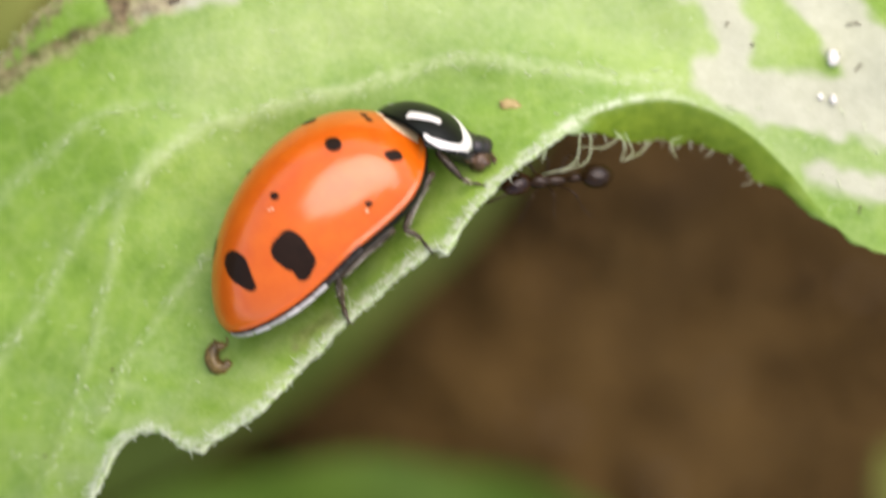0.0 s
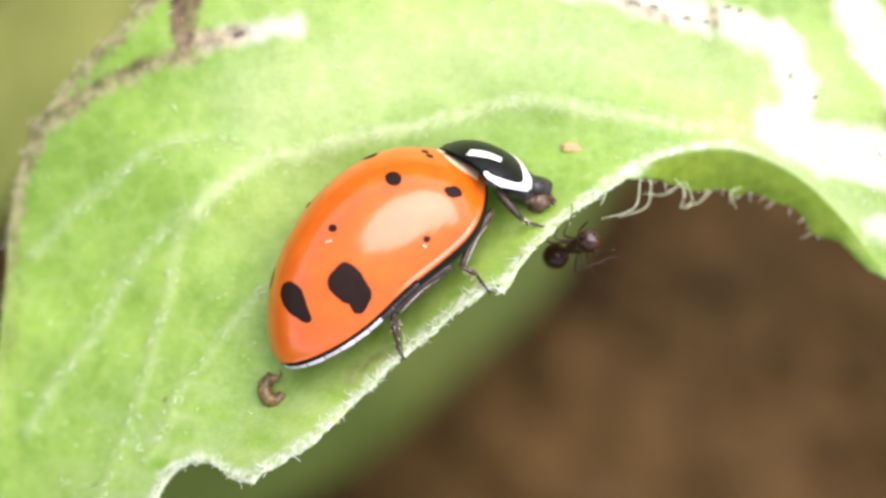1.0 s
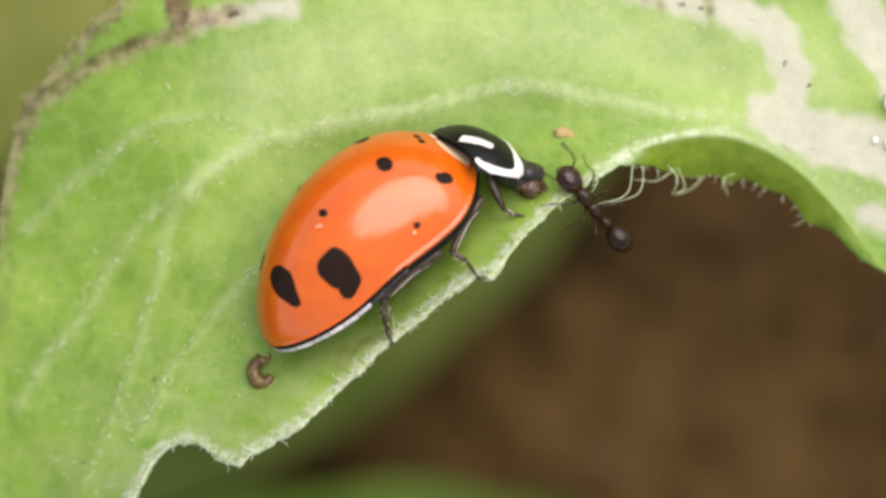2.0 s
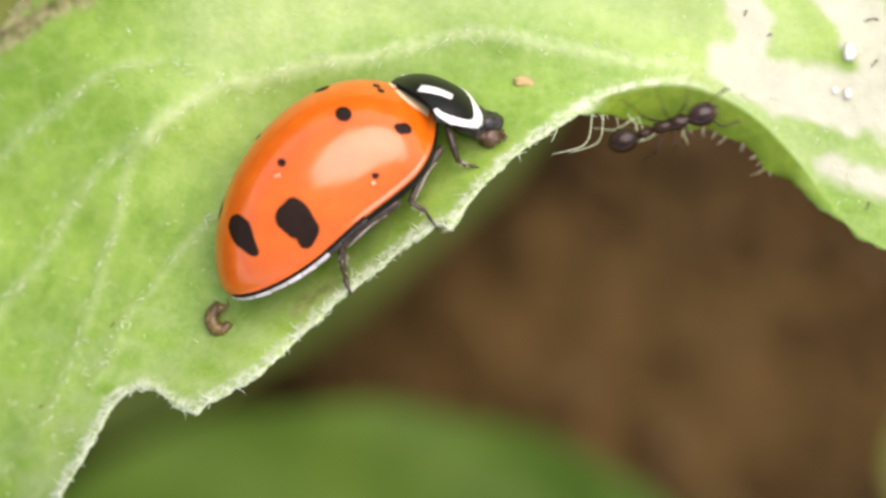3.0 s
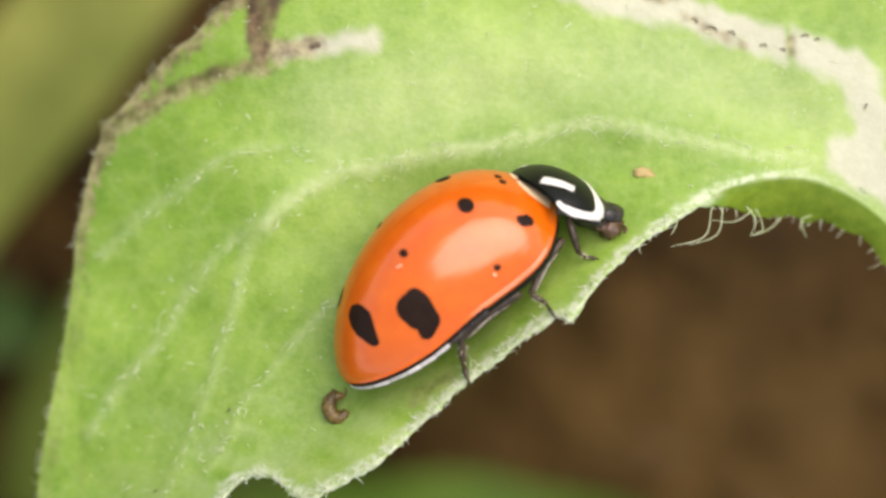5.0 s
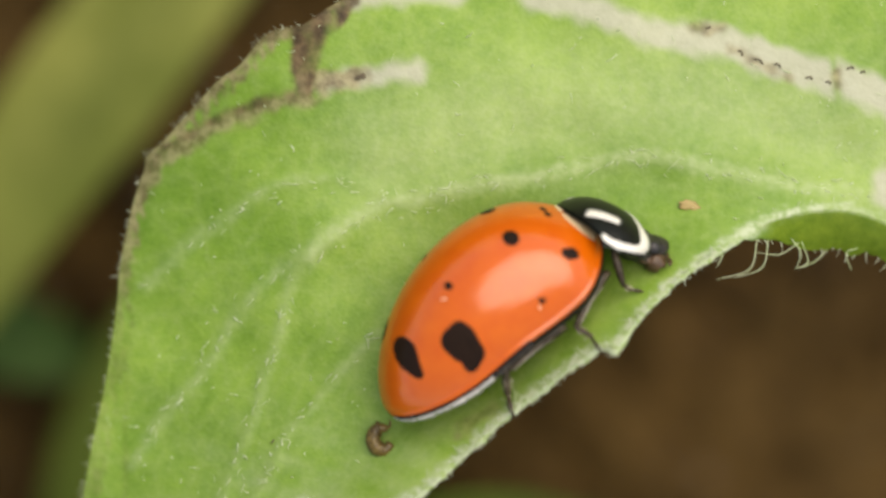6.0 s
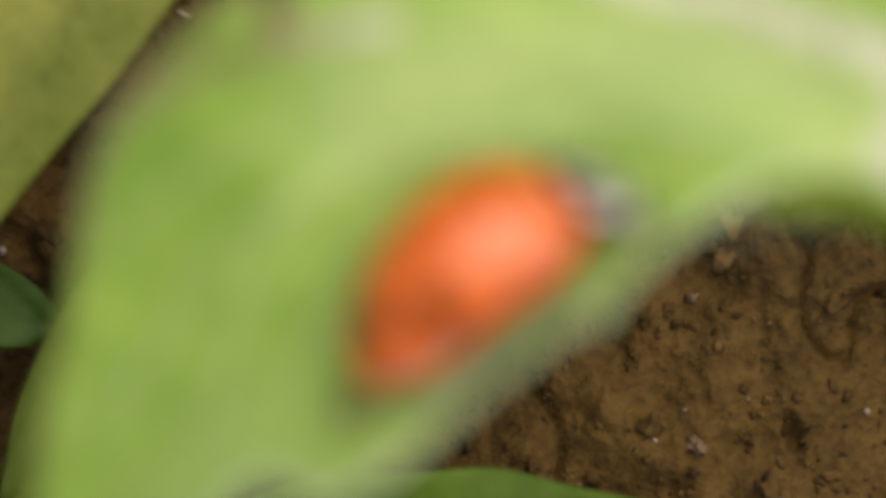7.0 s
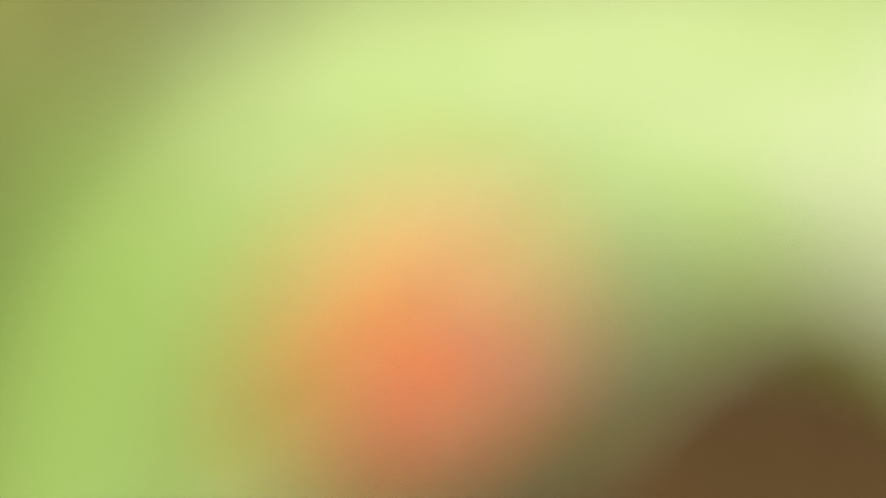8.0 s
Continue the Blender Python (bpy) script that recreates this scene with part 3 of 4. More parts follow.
    # long curled hairs under the arch
    for a, b, c in (((2.75, 2.3), (2.6, 1.75), (1.95, 1.5)), ((2.95, 2.35), (2.85, 1.8), (2.3, 1.55)), ((3.6, 2.35), (3.75, 1.95), (3.5, 1.8)), ((3.55, 2.33), (3.18, 2.06), (2.74, 2.07)), ((3.39, 2.38), (3.6, 2.11), (3.52, 1.83)), ((4.11, 2.19), (3.9, 1.96), (3.58, 1.8)), ((4.71, 2.28), (4.5, 2.16), (4.62, 1.83)), ((1.91, 2.14), (2.03, 1.98), (1.93, 1.75))):
        lip = LEAF_GRID[:, :LIP].reshape(-1, 3)
        root = lip[np.argmin((lip[:, 0] - a[0]) ** 2 + (lip[:, 1] - a[1]) ** 2)] + (0, 0, LEAF_Z)
        p = spline([root, (*b, root[2] + 0.1), (*c, root[2] + 0.3)], 14)
        mesh("long_hair", *tube(p, [0.011, 0.009, 0.004], 6), M_BRISTLE, LEAF, "long curled whitish leaf hair")


build_hairs()


# ---- the ladybird ----
# its own space: x ahead from the tail, y to its left, z up its back
YAW, PHI, BODY_Z = radians(45.5), radians(59.0), 1.65


def beetle_frame():
    ahead = Vector((math.cos(YAW), math.sin(YAW), 0))
    side = Vector((-math.sin(YAW), math.cos(YAW), 0))
    up = side * math.sin(PHI) + Vector((0, 0, math.cos(PHI)))
    left = up.cross(ahead)
    m = Matrix((ahead, left, up)).transposed().to_4x4()
    m.translation = Vector((-4.265, -1.54, LEAF_Z + BODY_Z)) * MM
    return m


BODY = beetle_frame()


def shell(t, a, lift=0.0):
    """A place on the right wing case: t from tail 0 to neck 1, a from the margin 0 to the seam 1."""
    t, a = np.asarray(t, float), np.asarray(a, float)
    f = np.where(t < 0.757, (1 - np.clip(1 - t / 0.757, 0, 1) ** 2.55) ** 0.5225, 1 - 0.72 * (np.clip(t - 0.757, 0, 1) / 0.243) ** 2.4)
    h = np.where(t < 0.532, (1 - np.clip(1 - t / 0.532, 0, 1) ** 2.0) ** 0.758, 1 - 0.69 * (np.clip(t - 0.532, 0, 1) / 0.468) ** 2.25)
    q = a * np.pi / 2
    w, top = 1.575 * f + lift, 1.867 * h + lift
    x = 5.516 * t - 0.12 * np.cos(q) ** 2 * t - 0.28 * np.sin(q) ** 2 * np.clip(t, 0, 1) ** 5
    y = -w * np.cos(q) ** 0.92
    z = 0.141 * (1 - 0.6 * np.sin(np.pi * np.clip(t, 0, 1))) + 0.13 * np.exp(-(((t - 0.52) / 0.17) ** 2)) * np.cos(q) ** 2 + top * np.sin(q) ** 0.95
    return np.stack(np.broadcast_arrays(x, y, z), -1)


def mirrored(p, left):
    p = np.array(p, float)
    if left:
        p[..., 1] *= -1
    return p


def elytron(parent, left):
    n, m = 90, 60
    t = (0.5 - 0.5 * np.cos(np.linspace(0.0, np.pi, n)))[:, None]
    a = np.linspace(0, 1, m)[None, :]
    p = shell(t, a)
    p[..., 1] -= 0.003
    # rolled lip along the margin
    lip = np.array([shell(t[:, 0], 0 * t[:, 0], 0.05) + (0, 0, -0.02), shell(t[:, 0], 0 * t[:, 0], 0.03) + (0, 0, -0.09), shell(t[:, 0], 0 * t[:, 0], -0.08) + (0, 0, -0.10)]).transpose(1, 0, 2)
    p = np.concatenate([lip[:, ::-1], p], 1)
    ob = mesh("left_wing_case" if left else "right_wing_case", mirrored(p, left), grid_faces(n, m + 3), M_SHELL, parent, "glossy orange-red wing case with black spots")
    for ct, ca, rt, ra, seed, rim in SPOTS:
        spot(ob, ct, ca - 0.09 * (left and seed == 6), rt, ra, seed, rim, left)
    # dark strip below the lip: shade between shell and belly plates, painted
    e = np.linspace(0.0, 0.56, 48)
    rim = np.stack([shell(e, 0 * e, q) + np.stack([0 * e, 0 * e, h - deep * (1 - 0.5 * e / 0.56)], -1) for q, h, deep in ((0.050, -0.03, 0.0), (0.056, -0.03, 0.04), (0.045, -0.05, 0.095))], 1)
    mesh("dark_edge", mirrored(rim, left), grid_faces(48, 3), M_SPOT, ob, "dark brown strip painted as shade under the lip")
    e = np.linspace(0.12, 0.97, 30)[None, :]
    u = np.linspace(0, 1, 5)[:, None]
    t0 = 0.974 - 0.008 * np.sin((e - 0.12) / 0.85 * np.pi)
    band = shell(t0 + (0.999 - t0) * u, e + 0 * u, 0.006 * np.sin(u * np.pi) + 0.002)
    band[..., 1] -= 0.003
    mesh("pale_edge", mirrored(band, left), grid_faces(5, 30), M_CREAM, ob, "cream front edge")
    if not left:
        spot(ob, 0.425, 0.66, 0.0035, 0.012, 21, (), left, M_CREAM, "scratch")
        spot(ob, 0.413, 0.68, 0.0030, 0.010, 22, (), left, M_CREAM, "scratch")
        spot(ob, 0.665, 0.130, 0.0040, 0.012, 23, (), left, M_CREAM, "scratch")
    return ob


# along, up the side, half length, half height, seed, and how far the rim lies out in even turns round it (none: roundish)
SPOTS = [(0.749, 0.756, 0.028, 0.083, 1, (1.09, 1.2, 1.1, 1.0, 0.94, 0.88, 0.99, 1.1, 1.09, 1.04, 0.99, 1.02)), (0.880, 0.345, 0.027, 0.100, 2, (0.95, 0.82, 0.66, 0.80, 1.02, 1.08, 0.98, 0.80, 0.66, 0.80, 1.08, 1.10)),
         (0.462, 0.724, 0.015, 0.045, 3, ()), (0.688, 0.165, 0.013, 0.028, 4, ()),
         (0.367, 0.280, 0.064, 0.200, 5, (0.97, 1.03, 1.06, 1.10, 1.05, 0.98, 0.96, 1.02, 1.10, 1.17, 1.15, 1.02, 0.95, 0.95, 0.86, 1.22, 1.20, 1.09, 1.0, 0.98, 1.0, 1.0, 0.92, 0.90)),
         (0.186, 0.637, 0.046, 0.286, 6, (1.0, 0.98, 1.0, 0.98, 0.96, 0.98, 0.97, 0.96, 0.99, 0.94, 0.97, 0.93, 0.97, 0.94, 0.96, 1.03, 1.07, 1.02, 0.98, 0.82, 0.75, 0.72, 0.77, 0.84)), (0.925, 0.94, 0.011, 0.055, 7, ())]


def spot(parent, ct, ca, rt, ra, seed, rim, left, material=None, name="spot"):
    """A black patch that follows the shell."""
    rings, sides = 6, 48
    g = np.random.default_rng(seed)
    b = np.linspace(0, 2 * np.pi, sides, endpoint=False)
    r = 1 + sum(g.normal(0, (0.03 if rim else 0.10) / k) * np.cos(k * b + g.uniform(0, 6)) for k in range(2, 7))
    if rim:
        far = np.interp(b, np.linspace(0, 2 * np.pi, len(rim) + 1), [*rim, rim[0]])
        r = r * far
    s = np.linspace(0.0, 1, rings)[:, None]
    u, w = s * r * np.cos(b), s * r * np.sin(b)
    t, a = ct + rt * u, ca + ra * w
    lift = 0.008 * (1 - (s**6)) + 0 * b + 0.001
    p = shell(np.clip(t, 0.004, 0.999), np.clip(a, 0, 0.992), lift)
    p[..., 1] -= 0.003
    mesh(name, mirrored(p, left), grid_faces(rings, sides, True), material or M_SPOT, parent)


def nose_down(p):
    """From the bent-down neck's own space into the ladybird's."""
    x, y, z = np.moveaxis(np.asarray(p, float), -1, 0)
    c, d = math.cos(radians(11.6)), math.sin(radians(11.6))
    y, z = y * c + z * d, z * c - y * d
    c, d = math.cos(radians(59)), math.sin(radians(59))
    return np.stack([x * c + z * d + 4.855, y - 0.08, z * c - x * d + 0.73], -1)


def neck_shield(t, a, lift=0.0):
    """A place on the pronotum: t from its back 0 to its front 1, a from right margin -1 to left margin 1."""
    t, a = 0.06 + 0.94 * np.asarray(t, float), np.asarray(a, float)
    q = a * np.pi / 2
    x = 1.545 * t + 0.42 * np.sin(q) ** 2 * (1 - t) ** 1.5 + 0.15 * np.sin(q) ** 4 * t
    y = (1.40 + lift) * (1 - 0.08 * t - 0.30 * t**3 - 0.14 * (1 - t) ** 2) * np.sin(q)
    z = (0.90 + lift) * (1 - 0.12 * t - 0.26 * t * t) * (1 - 0.65 * (1 - t) ** 3) * np.cos(q) ** 0.85 + lift * 0.3
    return nose_down(np.stack(np.broadcast_arrays(x, y, z), -1))


def shield_mark(parent, line, width, lift=0.014):
    """A cream band on the pronotum along a few (t, a) places."""
    c = spline(line, 26)
    way = np.gradient(c, axis=0)
    way /= np.linalg.norm(way, axis=1)[:, None]
    side = np.stack([-way[:, 1], way[:, 0]], -1)
    w = np.interp(np.linspace(0, 1, 26), np.linspace(0, 1, len(width)), width)
    s = np.linspace(-1, 1, 7)
    q = c[:, None] + side[:, None] * (w[:, None] * s)[..., None] * np.array([1.1, 0.72])
    h = lift * (1 - s**4)[None, :] + 0.002
    mesh("cream_mark", neck_shield(np.clip(q[..., 0], 0, 1.02), np.clip(q[..., 1], -1, 1), h + 0 * q[..., 0]), grid_faces(26, 7), M_WHITE, parent, "cream white marking")


def leg(parent, name, hip, knee, ankle, toe, scale=1.0):
    """Thigh, shin and foot from hip to toe, in the ladybird's space."""
    at = np.asarray(hip, float)
    hip, knee, ankle, toe = (np.asarray(q, float) - at for q in (hip, knee, ankle, toe))
    thigh = mesh(name, *tube(spline([hip, (hip + knee) / 2 + (0, 0, 0.06), knee], 12), [0.09 * scale, 0.13 * scale, 0.12 * scale, 0.07 * scale], 10), M_LEG, parent, "dark brown jointed leg")
    ankle, toe = ankle - knee, toe - knee
    side = np.cross(ankle, toe - ankle)
    side = 0.05 * scale * side / (np.linalg.norm(side) + 1e-9)
    lower = mesh("shin", *tube(spline([knee * 0, ankle / 2 + (0, 0, 0.03), ankle], 10), [0.060 * scale, 0.072 * scale, 0.060 * scale], 8), M_LEG, thigh)
    mid = (ankle * 0.45 + toe * 0.55)
    claw = [tube([toe, toe + (toe - ankle) * 0.12 + side * k * 0.8, toe + (toe - ankle) * 0.16 + side * k * 1.5], [0.018 * scale, 0.014 * scale, 0.005], 5) for k in (-1, 1)]
    foot = mesh("foot", *joined([tube(spline([ankle, mid + (0, 0, 0.03), toe], 12), [0.05 * scale, 0.035 * scale, 0.055 * scale, 0.03 * scale, 0.02 * scale], 8), *claw]), M_LEG, thigh)
    # pale strips on the thigh's upper side stand in for its highlights
    if scale > 0.7:
        up = np.array(BODY.to_3x3().inverted() @ Vector((0, 0, 1))) * 0.105 * scale
        out = np.cross(up, knee - hip)
        out = out / np.linalg.norm(out) * 0.075 * scale
        for k in ((-1, 1) if scale >= 1 else (1,)):
            line = spline([hip + (knee - hip) * 0.25, (hip + knee) / 2 + (0, 0, 0.06), hip + (knee - hip) * 0.94], 12) + up * 0.75 + out * k
            mesh("ridge", *tube(line, [0.010, 0.026, 0.022, 0.010], 6), M_LEG_GLINT, thigh, "pale ridge along the leg")
    g, fuzz = np.random.default_rng(len(name)), []
    for _ in range(14):
        q = ankle * g.uniform(0.15, 1.0)
        way = g.normal(0, 1, 3)
        way = way - ankle * (way @ ankle) / (ankle @ ankle) + ankle * 0.8
        way = way / np.linalg.norm(way)
        fuzz.append(tube([q + way * 0.04 * scale, q + way * 0.10 * scale, q + way * g.uniform(0.11, 0.14) * scale + ankle * 0.08], [0.008, 0.006, 0.002], 4))
    bristles = tagged(mesh("bristles", *joined(fuzz), M_PALE_BRISTLE, thigh, "pale bristles on the shin"), kind="stuff")
    bristles.location = knee * MM
    thigh.location, lower.location, foot.location = at * MM, knee * MM, knee * MM
    return thigh


def to_body(x, y, z):
    """A place in the leaf's plan and height, in the ladybird's space (mm)."""
    return np.array(BODY.inverted() @ (Vector((x, y, z + LEAF_Z)) * MM)) / MM


def on_leaf(x, y, up=0.03):
    return to_body(x, y, float(leaf_height(np.array(x), np.array(y))) + up)


def build_ladybird():
    bug = tagged(new("ladybird"), "orange-red ladybird with black spots and black-and-white neck shield, on the leaf", "ladybird")
    bug.matrix_world = BODY
    elytron(bug, False)
    elytron(bug, True)
    t, a = np.linspace(0, 1, 30)[:, None], np.linspace(-1, 1, 56)[None, :]
    p = neck_shield(t, a)
    under = neck_shield(t[::-1], a, -0.10)
    p = np.concatenate([p, under], 0)
    shield = mesh("neck_shield", p, grid_faces(60, 56), M_BLACK, bug, "glossy black neck shield with cream markings")
    for k in (-1, 1):
        shield_mark(shield, [(0.10, 0.28 * k), (0.24, 0.42 * k), (0.42, 0.55 * k)], [0.07, 0.085, 0.075])
        shield_mark(shield, [(0.02, 0.74 * k), (0.07, 0.86 * k), (0.26, 0.94 * k), (0.51, 0.97 * k), (0.77, 0.95 * k), (0.89, 0.84 * k), (0.91, 0.53 * k), (0.92, 0.26 * k), (0.93, 0.0)], [0.04, 0.075, 0.085, 0.085, 0.13, 0.11, 0.055, 0.045, 0.04])

    def bent(verts_faces):
        return nose_down(verts_faces[0]), verts_faces[1]

    mesh("neck", *bent(blob((0.66, 0, -0.22), (0.36, 0.70, 0.24), 14, 24)), M_BLACK, bug, "black neck under the shield")
    head = mesh("head", *bent(blob((1.88, 0, 0.02), (0.50, 0.62, 0.36), 22, 32, 0.30, 3)), M_HEAD, bug, "small dark grey head")
    for k in (-1, 1):
        mesh("eye", *bent(blob((1.94, 0.53 * k, 0.10), (0.15, 0.09, 0.13), 12, 16)), M_EYE, head, "dull dark grey eye")
        c = spline([(2.24, 0.36 * k, -0.02), (2.36, 0.52 * k, -0.06), (2.28, 0.70 * k, -0.14)], 12)
        mesh("antenna", *bent(tube(c, [0.025, 0.022, 0.05, 0.03], 6)), M_MOUTH, head, "short brown antenna")
        mesh("palp", *bent(tube([(2.30, 0.16 * k, -0.06), (2.44, 0.24 * k, -0.14), (2.42, 0.36 * k, -0.26)], [0.05, 0.075, 0.05], 8)), M_MOUTH, head, "brown mouth feeler")
    mesh("jaw", *bent(blob((2.27, 0, -0.05), (0.20, 0.40, 0.20), 14, 20, 0.7, 2)), M_MOUTH, head, "brown mouth")
    for k in (-1, 1):
        mesh("cheek", *bent(blob((2.10, 0.40 * k, -0.16), (0.26, 0.19, 0.19), 14, 18, 0.6, 4)), M_MOUTH, head, "brown cheek beside the mouth")
    mesh("upper_lip", *bent(blob((2.36, 0, 0.10), (0.10, 0.26, 0.07), 10, 16, 0.4, 5)), M_MOUTH, head, "narrow brown upper lip")
    t = np.linspace(0, 1, 50)[:, None]
    q = np.linspace(-np.pi / 2, np.pi / 2, 30)[None, :]
    base = shell(t, 0 * t, -0.10)
    w = np.clip(-base[..., 1], 0.0, 9)
    belly = np.stack(np.broadcast_arrays(base[..., 0], w * np.sign(np.sin(q)) * np.abs(np.sin(q)) ** 0.45, base[..., 2] - 0.56 * np.cos(q) ** 0.6 * np.sqrt(w / 1.575 + 1e-4)), -1)
    body = mesh("belly", belly, grid_faces(50, 30), M_BLACK, bug, "black underside")
    # pale overlapping belly margin, in plates
    for k in range(9):
        for left in (False, True):
            s = np.linspace(0.003 + k * 0.062, 0.0615 + k * 0.062, 7)[:, None]
            u = np.linspace(0, 1, 7)
            flare = 0.020 * u**2 - 0.022 * (u > 0.9) + 0.012 * math.sin(k * 2.3)
            p = np.stack([shell(s[:, 0], 0 * s[:, 0], e) + (0, 0, h) for e, h in ((0.03, -0.135), (0.042 + flare, -0.16), (0.036 + flare, -0.225), (-0.08, -0.25))], 1)
            mesh("belly_plate", mirrored(p, left), grid_faces(7, 4), M_RIM if k < 6 else M_HEAD, body, "pale belly plate" if k < 6 else "")
    # legs: the near side stands on the margin, the far side behind the body
    leg(bug, "hind_leg", to_body(-0.98, 0.47, 2.55), to_body(-2.06, -0.50, 2.50), on_leaf(-1.99, -0.98, 0.30), on_leaf(-1.86, -1.38), 1.2)
    leg(bug, "middle_leg", to_body(-0.20, 1.55, 2.30), to_body(-0.77, 0.42, 2.45), on_leaf(-0.47, 0.28, 0.30), on_leaf(-0.22, -0.04), 0.78)
    near_front = leg(bug, "front_leg", to_body(-0.12, 1.98, 2.15), to_body(0.36, 1.43, 2.10), on_leaf(0.50, 1.34, 0.25), on_leaf(0.80, 1.30), 0.68)
    leg(bug, "hind_leg", (2.9, 0.7, -0.15), (2.6, 1.2, -0.3), on_leaf(-3.0, 0.5, 0.15), on_leaf(-3.2, 0.6))
    leg(bug, "middle_leg", (4.2, 0.75, -0.15), (4.2, 1.2, -0.3), on_leaf(-1.9, 1.5, 0.15), on_leaf(-2.0, 1.6))
    leg(bug, "front_leg", (4.95, 0.6, 0.0), (5.1, 1.0, -0.3), on_leaf(-0.9, 2.2, 0.15), on_leaf(-0.8, 2.3))
    return bug, near_front


LADYBIRD, FRONT_LEG = build_ladybird()


# ---- the ant ----
def build_ant():
    def limb(name, verts_faces, *rest):
        return mesh(name, verts_faces[0] * (0.95, 0.95, 0.95), verts_faces[1], *rest)

    ant = tagged(new("ant"), "small glossy dark brown ant crawling along the leaf margin", "ant")
    limb("gaster", blob((-0.90, 0, 0.30), (0.34, 0.27, 0.26), 16, 22), M_ANT, ant, "shiny dark brown rear body")
    limb("waist", tube([(-0.60, 0, 0.26), (-0.46, 0, 0.32), (-0.26, 0, 0.24)], [0.06, 0.11, 0.06], 8), M_ANT_RED, ant)
    limb("thorax", joined([blob((-0.02, 0, 0.26), (0.28, 0.13, 0.14), 14, 16, 0.2, 2), blob((0.30, 0, 0.30), (0.26, 0.17, 0.17), 14, 16, 0.2, 4)]), M_ANT, ant, "slim brown middle body")
    head = limb("head", blob((0.82, 0, 0.28), (0.32, 0.27, 0.24), 14, 18, 0.1, 6), M_ANT_HEAD, ant, "round dark head")
    for k in (-1, 1):
        limb("antenna", tube(spline([(0.95, 0.08 * k, 0.34), (1.12, 0.32 * k, 0.44), (1.50, 0.40 * k, 0.30)], 14), [0.022, 0.018, 0.030], 6), M_ANT_RED, head, "elbowed antenna")
        limb("eye", blob((0.84, 0.18 * k, 0.35), (0.05, 0.03, 0.05), 8, 10), M_SPECK, head)
        limb("jaw", tube([(1.02, 0.07 * k, 0.22), (1.12, 0.06 * k, 0.20), (1.16, 0.0, 0.19)], [0.035, 0.03, 0.01], 6), M_ANT_RED, head)
        for name, x, reach in (("front_leg", 0.32, 0.45), ("middle_leg", 0.12, -0.05), ("hind_leg", -0.06, -0.55)):
            p = spline([(x, 0.10 * k, 0.2), (x + reach * 0.5, 0.42 * k, 0.46), (x + reach * 0.85, 0.60 * k, 0.12), (x + reach * 1.15, 0.78 * k, 0.0)], 18)
            limb(name, tube(p, [0.022, 0.026, 0.017, 0.013, 0.009], 6), M_ANT_RED, ant, "thin brown leg")
    return ant


ANT = build_ant()


# ---- small things on the leaf ----
def stuck(x, y, up=0.0):
    return (x, y, LEAF_Z + float(leaf_height(np.array(x), np.array(y))) + up)


def build_small_things():
    c = stuck(-4.38, -2.07, 0.16)
    curl = tagged(new("curled_grub"), "tiny curled brown glossy grub lying on the leaf behind the ladybird", "grub")
    line = spline([np.array(c) + q for q in ((0.08, 0.24, 0.06), (-0.10, 0.20, 0.02), (-0.18, 0.02, 0.0), (-0.08, -0.17, 0.0), (0.09, -0.18, 0.02), (0.18, -0.05, 0.04))], 26)
    mesh("body", *tube(line, [0.07, 0.13, 0.15, 0.155, 0.145, 0.08], 12), M_GRUB, curl, "brown ringed body")
    for k in range(4, 24, 4):
        mesh("ring", *tube(line[k - 1:k + 2], [0.12, 0.161, 0.12], 12), M_GRUB, curl)
    mesh("stalk", *tube(spline([np.array(c) + (0.06, 0.22, 0.06), np.array(c) + (0.14, 0.30, 0.14), np.array(c) + (0.12, 0.40, 0.2)], 8), [0.05, 0.03, 0.02], 6), M_GRUB, curl, "thin brown stalk")
    c = stuck(1.32, 2.91, 0.07)
    tagged(mesh("orange_fleck", *joined([blob(c, (0.20, 0.10, 0.012), 8, 14, 0.6, 3), blob(np.array(c) + (0.13, -0.04, 0), (0.09, 0.06, 0.012), 8, 10, 0.6, 5)]), M_FLECK), "faint orange-brown fleck on the leaf face", "fleck")
    for x, y, r, s in ((7.70, 3.82, 0.17, 1), (7.70, 2.99, 0.10, 2), (7.45, 3.05, 0.07, 3)):
        p = stuck(x, y, r * 0.7)
        tagged(mesh("pale_grain", *blob(p, (r * 0.8, r * 1.1, r), 12, 16, 0.25, s), M_DROP), "glossy whitish grain stuck to the mined leaf", "grain")
    for x, y, a, ln in ((8.1, 4.45, 0.1, 0.20), (8.2, 3.62, 0.9, 0.14), (8.2, 0.82, 1.4, 0.11), (-5.27, 4.95, 0.2, 0.13), (1.48, 6.38, 0.3, 0.06), (2.14, 5.94, -0.7, 0.09),
                        (2.50, 5.80, -0.4, 0.15), (2.88, 5.74, -0.4, 0.10), (3.52, 5.53, -0.1, 0.09), (3.90, 5.47, -0.3, 0.07), (4.32, 5.78, 0.1, 0.10), (4.56, 5.72, 0.1, 0.06), (5.60, 4.48, 1.3, 0.08),
                        (6.1, 4.05, 0.3, 0.05), (-7.85, -4.0, 0.4, 0.05), (-6.52, -2.3, 1.0, 0.05)):
        d = np.array((math.cos(a), math.sin(a), 0)) * ln * 0.8
        p = np.array(stuck(x, y, 0.015))
        r = 3.0 if x == -5.27 else 1.0
        tagged(mesh("dark_speck", *tube(spline([p - d, p + (0.03, 0.05, 0.02), p + d], 9), [0.005 * r, 0.018 * r, 0.012 * r, 0.024 * r, 0.008 * r], 8, 0.6 / r), M_SPECK), "tiny dark dropping on the leaf", "speck", "specks on the leaf")


build_small_things()


